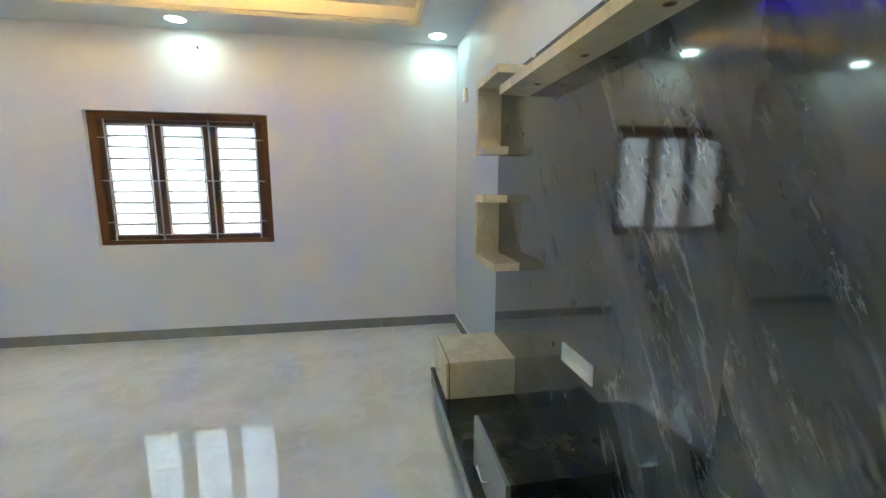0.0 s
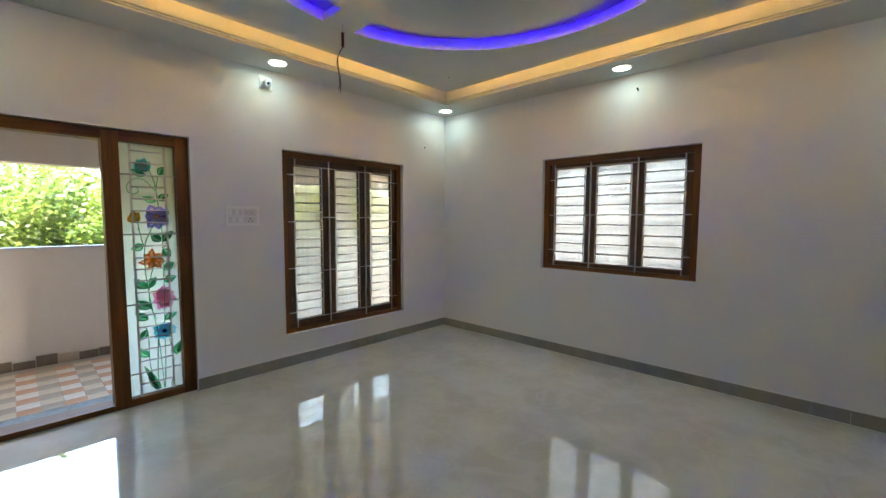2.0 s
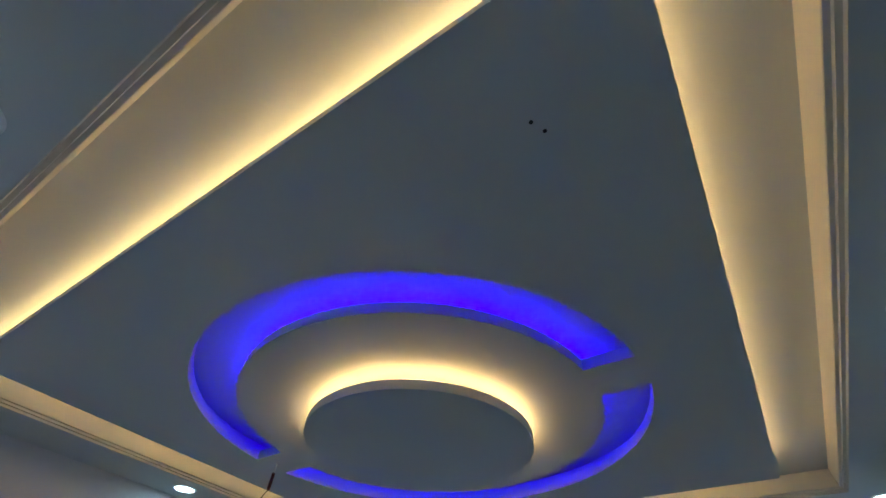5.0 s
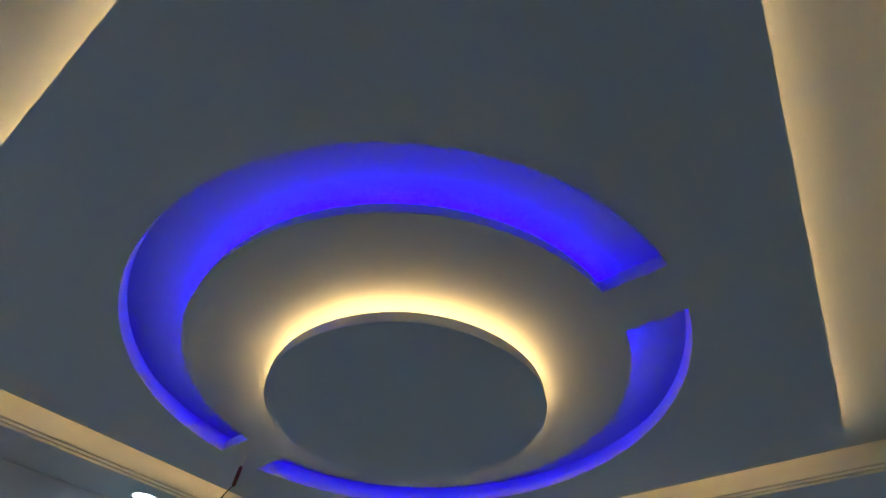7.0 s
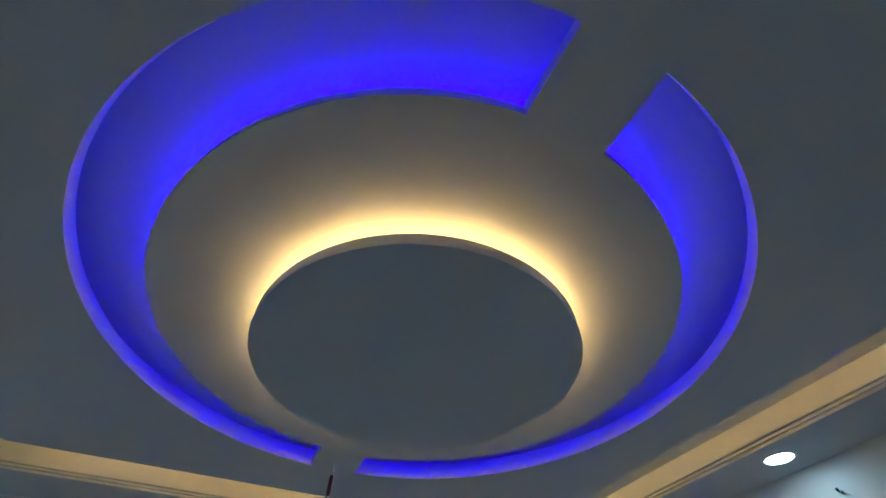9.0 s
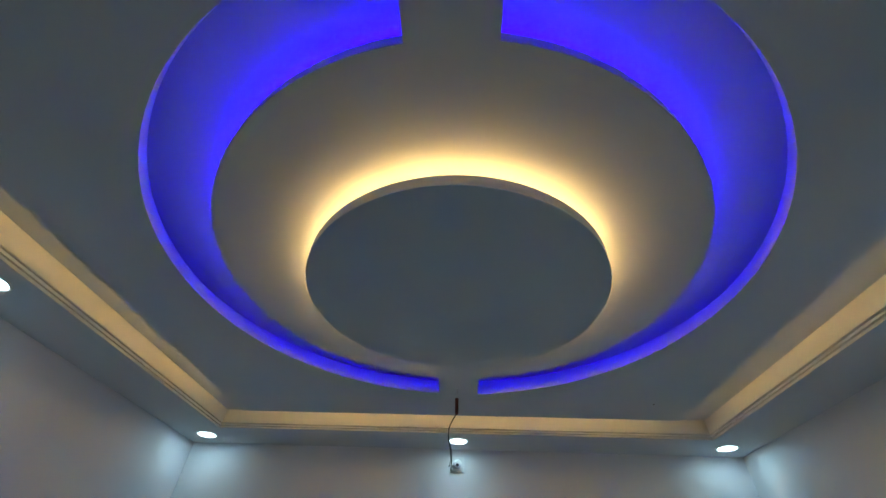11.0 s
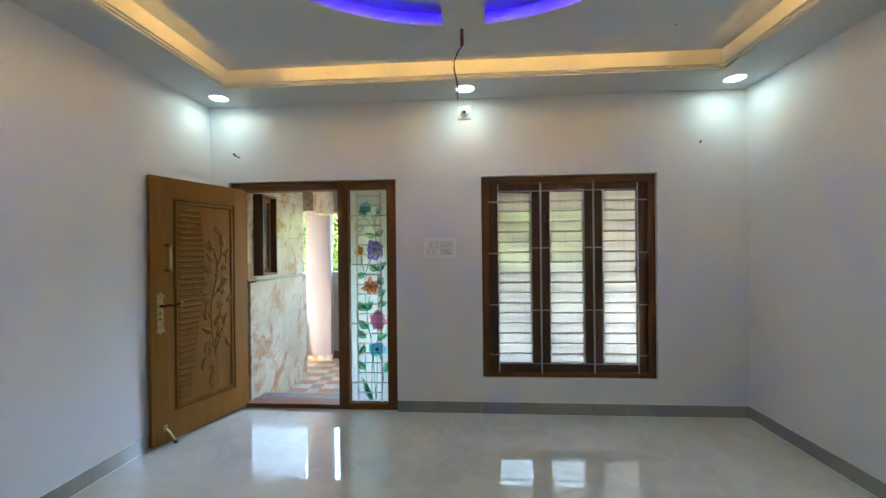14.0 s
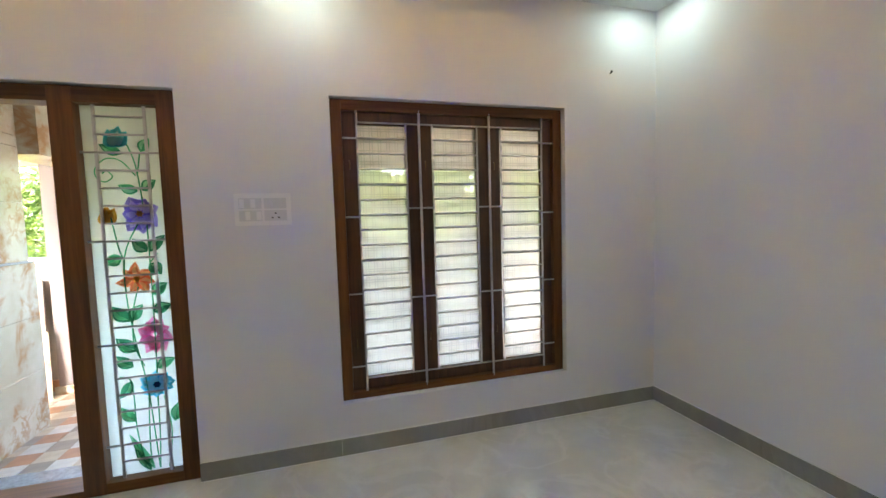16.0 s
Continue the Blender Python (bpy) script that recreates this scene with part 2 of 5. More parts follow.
def polish(m, weight, ior, rough, wave, patch):
    """A clear polish over stone: slightly wavy, with duller wiped patches."""
    nt, b = m.node_tree, m.node_tree.nodes["Principled BSDF"]
    b.inputs["Coat Weight"].default_value, b.inputs["Coat IOR"].default_value = weight, ior
    co = nt.nodes.new("ShaderNodeTexCoord")
    n, n2, rng_, bp = (nt.nodes.new("ShaderNode" + k) for k in ("TexNoise", "TexNoise", "MapRange", "Bump"))
    n.inputs["Scale"].default_value, n.inputs["Detail"].default_value = 7.0, 1
    n2.inputs["Scale"].default_value, n2.inputs["Detail"].default_value = 2.4, 6
    for q in (n, n2):
        nt.links.new(co.outputs["Object"], q.inputs["Vector"])
    bp.inputs["Strength"].default_value, bp.inputs["Distance"].default_value = 1.0, wave
    nt.links.new(n.outputs[0], bp.inputs["Height"])
    for k in ("Normal", "Coat Normal"):
        nt.links.new(bp.outputs[0], b.inputs[k])
    rng_.inputs["From Min"].default_value, rng_.inputs["From Max"].default_value = 0.45, 0.75
    rng_.inputs["To Min"].default_value, rng_.inputs["To Max"].default_value = rough, patch
    nt.links.new(n2.outputs[0], rng_.inputs[0])
    nt.links.new(rng_.outputs[0], b.inputs["Coat Roughness"])
    nt.links.new(rng_.outputs[0], b.inputs["Roughness"])


polish(M_FLOOR, 1.0, 1.58, 0.0, 0.00010, 0.015)
M_BASE = veined("skirting_tile", (0.275, 0.265, 0.255), (0.335, 0.325, 0.315), (0.38, 0.37, 0.36), 0.18, scale=2.5, amount=0.3)
M_FRAME = wood("frame_wood", (0.095, 0.034, 0.008), (0.22, 0.082, 0.020), 0.42, spec=0.3)
M_FRAMEH = wood("frame_wood_level", (0.095, 0.034, 0.008), (0.22, 0.082, 0.020), 0.42, axis=0, spec=0.3)
M_FRAMEY = wood("frame_wood_side", (0.095, 0.034, 0.008), (0.22, 0.082, 0.020), 0.42, axis=1, spec=0.3)
M_SASH = wood("sash_wood", (0.052, 0.019, 0.007), (0.125, 0.046, 0.015), 0.4)
M_DOOR = wood("door_wood", (0.195, 0.079, 0.008), (0.245, 0.104, 0.012), 0.50, spec=0.28)
M_GROOVE = wood("door_wood_groove", (0.085, 0.030, 0.006), (0.15, 0.055, 0.012), 0.5)
M_BRASS = mat("brass", (0.42, 0.31, 0.14), 0.30, metal=1.0, var=0.2, scale=40)
M_MAHOGANY = mat("lever_wood", (0.11, 0.028, 0.014), 0.25, var=0.2, scale=30)
M_OLDBRASS = mat("dark_brass", (0.22, 0.13, 0.06), 0.35, metal=0.9, var=0.25, scale=40)
M_CHROME = mat("chrome", (0.75, 0.75, 0.76), 0.12, metal=1.0, var=0.05, scale=30)
M_GRILLE = mat("grille_paint", (0.50, 0.445, 0.465), 0.45, var=0.06, scale=20)
M_STONE = veined("dark_marble", (0.022, 0.025, 0.027), (0.086, 0.090, 0.096), (0.46, 0.47, 0.48), 0.05, scale=4.4, width=0.026, tilt=(0.0, -0.55, 0.0), spec=0.9, amount=0.27, squash=0.28, patchy=True, dist=0.08, grain=0.03)
polish(M_STONE, 0.45, 1.65, 0.05, 0.0, 0.09)
M_BLACK = veined("black_granite", (0.012, 0.013, 0.013), (0.034, 0.036, 0.034), (0.16, 0.15, 0.13), 0.09, scale=5.0, width=0.012, spec=0.6, amount=0.16, dist=0.2)
M_LIGHTMARBLE = veined("cream_marble", (0.72, 0.60, 0.41), (0.82, 0.73, 0.56), (0.52, 0.39, 0.24), 0.26, scale=5.0, width=0.05, tilt=(0.4, 0.5, 0.9), amount=0.28, dist=0.25)
M_CLAD = veined("wall_cladding", (0.45, 0.395, 0.295), (0.54, 0.49, 0.405), (0.37, 0.19, 0.08), 0.16, scale=3.2, width=0.10, tilt=(0.7, 0.4, 0.6), amount=0.85, squash=0.8, patchy=True)
M_PLASTIC = mat("white_plastic", (0.88, 0.87, 0.88), 0.3, var=0.02, scale=10)
M_GREYPLASTIC = mat("grey_plastic", (0.73, 0.73, 0.74), 0.35, var=0.03, scale=10)
M_UNLITGLASS = mat("glass_unlit_room", (0.035, 0.05, 0.04), 0.04, var=0.2, scale=3)
# rubber and dark parts; also put in holes and gaps as their shade
M_DARK = mat("dark_rubber_and_shade", (0.016, 0.015, 0.015), 0.5, var=0.1, scale=20)
M_RED = mat("red_plastic", (0.10, 0.014, 0.012), 0.4, var=0.1, scale=20)
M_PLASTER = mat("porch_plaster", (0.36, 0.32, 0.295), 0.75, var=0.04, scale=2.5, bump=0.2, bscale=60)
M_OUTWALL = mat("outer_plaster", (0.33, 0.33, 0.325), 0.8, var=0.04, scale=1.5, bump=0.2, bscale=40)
# pinkish pillar paint, its colour darkened to offset strong porch daylight
M_PILLAR_DIMMED = mat("pillar_paint_dimmed", (0.27, 0.225, 0.225), 0.7, var=0.04, scale=2.5, bump=0.2, bscale=60)
M_GREYDOOR = mat("grey_shutter", (0.46, 0.49, 0.54), 0.6, var=0.05, scale=4)
M_SILL = mat("granite_sill", (0.24, 0.24, 0.25), 0.25, var=0.25, scale=60)
M_GROUND = mat("earth", (0.20, 0.15, 0.10), 0.9, var=0.3, scale=3, bump=0.5, bscale=20)
M_TILES = [mat("tile_" + n, c, 0.35, var=0.12, scale=14, bump=0.1, bscale=60) for n, c in (
    ("terracotta", (0.42, 0.21, 0.11)), ("ivory", (0.56, 0.535, 0.50)), ("tan", (0.29, 0.235, 0.185)), ("sand", (0.48, 0.40, 0.30)))]
M_BROWNTILE = mat("tile_brown", (0.105, 0.078, 0.058), 0.35, var=0.2, scale=14)
M_GROUT = mat("grout", (0.35, 0.31, 0.27), 0.9, var=0.1, scale=30)
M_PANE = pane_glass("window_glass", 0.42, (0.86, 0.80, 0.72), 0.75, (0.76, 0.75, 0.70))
# side panes: same glass, tinted darker to hold down the bright daylight behind
M_PANE_E_DIMMED = pane_glass("window_glass_side_dimmed", 0.30, (0.46, 0.455, 0.43), 0.85, (0.42, 0.415, 0.395), 1)
M_FROST = pane_glass("frosted_glass", 0.94, (0.70, 0.72, 0.67), 0.0)
M_WARM = glow("warm_strip", (1.0, 0.57, 0.18), WARM)
M_WARM_DISC = glow("warm_disc_strip", (1.0, 0.54, 0.16), DISC_WARM)
M_BLUE = glow("blue_strip", (0.032, 0.0, 1.0), BLUE)
M_LAMP = glow("lamp_diffuser", (0.86, 1.0, 0.98), 0.6)
M_BARK = mat("bark", (0.16, 0.11, 0.07), 0.9, var=0.3, scale=14, bump=0.6, bscale=30)
M_LEAF = leaf_mat("tree_leaf", (0.040, 0.075, 0.014), (0.135, 0.180, 0.036))
M_LEAF2 = leaf_mat("shrub_leaf", (0.024, 0.055, 0.012), (0.100, 0.150, 0.030))
M_SLABS = [veined("leaning_slab", (0.16, 0.13, 0.12), (0.24, 0.20, 0.18), (0.4, 0.3, 0.2), 0.3, scale=3.0), M_CLAD]


# ---- building helpers ----
def world_of(ob):
    m = ob.matrix_basis.copy()
    while ob.parent:
        ob = ob.parent
        m = ob.matrix_basis @ m
    return m


def thing(name, at, label="", category="", group="", kind="", turn=0):
    ob = new(name)
    ob.empty_display_size = 0.1
    ob.matrix_basis = pose(*at, 0, 0, turn)
    return tagged(ob, label, category, group, kind)


def part(name, bm, material, parent=None, label="", local=False):
    """Links a bmesh, built in world coordinates (or, local, in its thing's own), as one mesh under a thing or part."""
    if parent and not local:
        bm.transform(world_of(parent).inverted())
    me = bpy.data.meshes.new(name)
    bm.normal_update()
    for e in bm.edges:
        if len(e.link_faces) == 2 and e.calc_face_angle(0.0) > 0.65:
            e.smooth = False
    bm.to_mesh(me)
    bm.free()
    me.materials.append(material)
    ob = new(name, me)
    ob.parent = parent
    return tagged(ob, label)


def setting(name, bm, material, label=""):
    return tagged(part(name, bm, material), label, "", "", "structure")


def bx(bm, x0, y0, z0, x1, y1, z1, bevel=0.0):
    got = bmesh.ops.create_cube(bm, size=1)["verts"]
    for v in got:
        v.co = Vector(((x0 + x1) / 2 + v.co.x * (x1 - x0), (y0 + y1) / 2 + v.co.y * (y1 - y0), (z0 + z1) / 2 + v.co.z * (z1 - z0)))
    if bevel:
        edges = list({e for v in got for e in v.link_edges})
        bmesh.ops.bevel(bm, geom=edges, offset=bevel, segments=2, profile=0.7, affect="EDGES")
    return bm


def box(x0, y0, z0, x1, y1, z1, bevel=0.0):
    return bx(bmesh.new(), x0, y0, z0, x1, y1, z1, bevel)


def tube(bm, points, radius, sides=8, cap=True):
    """A round bar through the points; radius: one, or one for each point."""
    pts = [Vector(p) for p in points]
    rad = radius if isinstance(radius, (list, tuple)) else [radius] * len(pts)
    rings, side = [], None
    for i, p in enumerate(pts):
        d = (pts[min(i + 1, len(pts) - 1)] - pts[max(i - 1, 0)]).normalized()
        if side is None:
            side = d.orthogonal().normalized()
        side = (side - d * side.dot(d)).normalized()
        up = d.cross(side)
        rings.append([bm.verts.new(p + rad[i] * (math.cos(a) * side + math.sin(a) * up)) for a in (2 * math.pi * k / sides for k in range(sides))])
    for a, c in zip(rings, rings[1:]):
        for k in range(sides):
            f = bm.faces.new((a[k], a[(k + 1) % sides], c[(k + 1) % sides], c[k]))
            f.smooth = True
    if cap:
        bm.faces.new(rings[0][::-1])
        bm.faces.new(rings[-1])
    return bm


def lathe(bm, centre, profile, sides=32, axis="z"):
    """Turns (radius, height) pairs round an axis through centre."""
    c, rings = Vector(centre), []
    for r, hgt in profile:
        ring = []
        for k in range(sides):
            a = 2 * math.pi * k / sides
            u, v = r * math.cos(a), r * math.sin(a)
            ring.append(bm.verts.new(c + (Vector((u, v, hgt)) if axis == "z" else Vector((u, hgt, v)) if axis == "y" else Vector((hgt, u, v)))))
        rings.append(ring)
    for a, b in zip(rings, rings[1:]):
        for k in range(sides):
            bm.faces.new((a[k], a[(k + 1) % sides], b[(k + 1) % sides], b[k])).smooth = True
    bm.faces.new(rings[0][::-1])
    bm.faces.new(rings[-1])
    bmesh.ops.recalc_face_normals(bm, faces=bm.faces)
    return bm


def ring_loop(bm, profile, x0, y0, x1, y1):
    """Sweeps (inset, z) pairs round a rectangle; a closed profile."""
    loops = []
    for d, z in profile:
        loops.append([bm.verts.new(p) for p in ((x0 + d, y0 + d, z), (x1 - d, y0 + d, z), (x1 - d, y1 - d, z), (x0 + d, y1 - d, z))])
    for a, b in zip(loops, loops[1:] + loops[:1]):
        for k in range(4):
            bm.faces.new((a[k], a[(k + 1) % 4], b[(k + 1) % 4], b[k]))
    bmesh.ops.recalc_face_normals(bm, faces=bm.faces)
    return bm


# ---- room: x from -4.80 to 0, y from -4.815 to 0 ----
X0, X1, Y0, Y1 = -4.80, 0.0, -4.815, 0.0
SOFFIT, PANEL, TRAY = 2.825, 2.832, 2.96
N_WIN = (-2.270, -0.745, 0.312, 2.124)
E_WIN = (-3.007, -1.490, 0.917, 2.122)
DOOR = (-4.63, -3.047, 0.0, 2.12)


def wall_cells(us, zs, holes, put):
    bm = bmesh.new()
    for u0, u1 in zip(us, us[1:]):
        for z0, z1 in zip(zs, zs[1:]):
            if not any(a - 1e-6 <= u0 and u1 <= b + 1e-6 and c - 1e-6 <= z0 and z1 <= d + 1e-6 for a, b, c, d in holes):
                bx(bm, *put(u0, u1, z0, z1))
    bmesh.ops.remove_doubles(bm, verts=bm.verts, dist=1e-5)
    twice = {}
    for f in bm.faces:
        twice.setdefault(tuple(round(v, 4) for v in f.calc_center_median()), []).append(f)
    bmesh.ops.delete(bm, geom=[f for g in twice.values() if len(g) > 1 for f in g], context="FACES")
    return bm


setting("wall_north", wall_cells([-5.0, DOOR[0], DOOR[1], N_WIN[0], N_WIN[1], 0.2], [0, N_WIN[2], DOOR[3], N_WIN[3], 3.1], [DOOR, N_WIN],
        lambda a, b, c, d: (a, 0, c, b, 0.2, d)), M_WALL, "white painted plaster wall with door and tall window")
setting("wall_east", wall_cells([-4.815, *E_WIN[:2], 0.0], [0, *E_WIN[2:], 3.1], [E_WIN], lambda a, b, c, d: (0, a, c, 0.2, b, d)), M_WALL,
        "white painted plaster wall with a window")
setting("wall_west", box(-5.0, -4.815, 0, -4.80, 0, 3.1), M_WALL, "plain white painted plaster wall")
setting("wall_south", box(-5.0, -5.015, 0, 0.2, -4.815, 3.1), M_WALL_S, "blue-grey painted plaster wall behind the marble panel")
setting("floor", box(-4.80, -4.815, -0.12, 0, 0, 0), M_FLOOR, "polished grey vitrified tile floor")
setting("ceiling", box(-4.99, -5.005, TRAY, 0.19, 0.19, 3.09), M_CEIL, "painted upper ceiling of the tray")
bm = bmesh.new()
ring_loop(bm, [(0.0, SOFFIT), (0.4285, SOFFIT), (0.4285, TRAY), (0.0, TRAY)], X0, Y0, X1, Y1)
setting("ceiling_border", bm, M_CEIL, "pale grey lowered ceiling border with downlights")
bm = bmesh.new()
ring_loop(bm, [(0.430, SOFFIT - 0.001), (0.432, SOFFIT + 0.012), (0.447, SOFFIT + 0.013), (0.448, SOFFIT + 0.025), (0.462, SOFFIT + 0.026), (0.464, SOFFIT + 0.030),
               (0.464, TRAY - 0.001), (0.429, TRAY - 0.001), (0.429, SOFFIT - 0.001)], X0, Y0, X1, Y1)
setting("ceiling_moulding", bm, M_CREAM, "cream grooved moulding round the ceiling tray")


def ceiling_panel():
    """A square plate with a round slot of two arcs; two bridges carry the inner disc."""
    bm = bmesh.new()
    cx, cy, ri, ro, half, n = -2.393, -2.420, 0.996, 1.228, 0.125, 96
    px0, px1, py0, py1 = -4.022, -0.822, -4.042, -0.800
    z0, z1 = PANEL, PANEL + 0.056

    def angle(k, r):
        q, s = divmod(k, n)
        a = math.asin(half / r)
        return -math.pi / 2 + q * math.pi + (a + (math.pi - 2 * a) * s / (n - 6) if s <= n - 6 else math.pi - a + 2 * a * (s - n + 6) / 6)

    def rim(r, z):
        out = []
        for k in range(2 * n):
            t = angle(k, r if r else ro)
            c, s = math.cos(t), math.sin(t)
            if r is None:
                far = min((px1 - cx) / c if c > 1e-6 else (px0 - cx) / c if c < -1e-6 else 99, (py1 - cy) / s if s > 1e-6 else (py0 - cy) / s if s < -1e-6 else 99)
                out.append(bm.verts.new((cx + far * c, cy + far * s, z)))
            else:
                out.append(bm.verts.new((cx + r * c, cy + r * s, z)))
        return out

    rims = {(r, z): rim(r, z) for r in (0.35, ri, ro, None) for z in (z0, z1)}
    for x in (px0, px1):
        for y in (py0, py1):
            for z in (z0, z1):
                near = min(rims[(None, z)], key=lambda v: (v.co.x - x) ** 2 + (v.co.y - y) ** 2)
                near.co.x, near.co.y = x, y
    bridge = lambda k: k % n >= n - 6
    for k in range(2 * n):
        j = (k + 1) % (2 * n)
        for a, b in ((0.35, ri), (ri, ro), (ro, None)):
            if a == ri and not bridge(k):
                continue
            for z in (z0, z1):
                p, q = rims[(a, z)], rims[(b, z)]
                bm.faces.new((p[k], p[j], q[j], q[k]))
        for r in (ri, ro, None):
            if r and bridge(k):
                continue
            p, q = rims[(r, z0)], rims[(r, z1)]
            bm.faces.new((p[k], p[j], q[j], q[k])).smooth = bool(r)
        if bridge(k) != bridge(k - 1):
            bm.faces.new((rims[(ri, z0)][k], rims[(ro, z0)][k], rims[(ro, z1)][k], rims[(ri, z1)][k]))
    for z in (z0, z1):
        bm.faces.new(rims[(0.35, z)])
    bmesh.ops.recalc_face_normals(bm, faces=bm.faces)
    # unseen rings above the plate, added to keep blue and warm light apart
    for r in (0.90, 1.32):
        lo, hi = ([bm.verts.new((cx + r * math.cos(t), cy + r * math.sin(t), z)) for t in (2 * math.pi * k / 64 for k in range(64))] for z in (z1, TRAY))
        for k in range(64):
            bm.faces.new((lo[k], lo[(k + 1) % 64], hi[(k + 1) % 64], hi[k]))
    return bm


panel = setting("ceiling_panel", ceiling_panel(), M_CEIL, "suspended grey square ceiling panel with a round slot")
CX, CY = -2.391, -2.423
bm = lathe(bmesh.new(), (CX, CY, 0), [(0.28, PANEL), (0.28, 2.768), (0.612, 2.768), (0.615, 2.766), (0.615, 2.719), (0.613, 2.717)], 96)
setting("ceiling_disc", bm, M_CEIL, "round disc hung under the middle of the ceiling")


def flat_ring(r0, r1, z0, z1, sides=96):
    bm = bmesh.new()
    rows = [[bm.verts.new((CX + r * math.cos(t), CY + r * math.sin(t), z)) for t in (2 * math.pi * k / sides for k in range(sides))]
            for r, z in ((r0, z0), (r1, z0), (r1, z1), (r0, z1))]
    for a, b in zip(rows, rows[1:] + rows[:1]):
        for k in range(sides):
            bm.faces.new((a[k], a[(k + 1) % sides], b[(k + 1) % sides], b[k]))
    bmesh.ops.recalc_face_normals(bm, faces=bm.faces)
    return bm


def strip(name, bm, material, label):
    return tagged(part(name, bm, material), label, "light strip", "ceiling light strips")


strip("light_strip", flat_ring(0.935, 0.945, PANEL + 0.0565, PANEL + 0.0665), M_BLUE, "blue glowing light strip hidden in the ring slot")
strip("light_strip", flat_ring(0.580, 0.590, 2.774, 2.782), M_WARM_DISC, "warm glowing light strip on the round disc")
bm = bmesh.new()
ring_loop(bm, [(0.044, PANEL + 0.0565), (0.054, PANEL + 0.0565), (0.054, PANEL + 0.0665), (0.044, PANEL + 0.0665)], -4.022, -4.042, -0.822, -0.800)
strip("light_strip", bm, M_WARM, "warm glowing light strip along the panel edges")

# skirting, in lengths with hairline joints
def skirting(a, b, along, face, sign):
    bm = bmesh.new()
    n = max(1, round(abs(b - a) / 0.8))
    for k in range(n):
        u0, u1 = a + (b - a) * k / n + 0.0008, a + (b - a) * (k + 1) / n - 0.0008
        lo, hi = sorted((face, face + sign * 0.011))
        bx(bm, *((u0, lo, 0.001, u1, hi, 0.104) if along == "x" else (lo, u0, 0.001, hi, u1, 0.104)), 0.0015)
    lo, hi = sorted((face, face + sign * 0.007))
    line = box(*((a, lo, 0.1045, b, hi, 0.108) if along == "x" else (lo, a, 0.1045, hi, b, 0.108)))
    setting("trim", line, M_PLASTIC, "thin white filler line on top of the skirting")
    lo, hi = sorted((face + sign * 0.0112, face + sign * 0.0145))
    line = box(*((a, lo, 0.0004, b, hi, 0.003) if along == "x" else (lo, a, 0.0004, hi, b, 0.003)))
    setting("trim", line, M_PLASTIC, "thin white filler line where skirting meets floor")
    return setting("baseboard", bm, M_BASE, "grey tile skirting at the foot of the wall")


skirting(DOOR[1], -0.012, "x", Y1, -1)
skirting(-4.79, DOOR[0], "x", Y1, -1)
skirting(Y0, Y1, "y", X1, -1)
skirting(Y0, Y1, "y", X0, 1)
skirting(-1.44, -0.012, "x", Y0, 1)


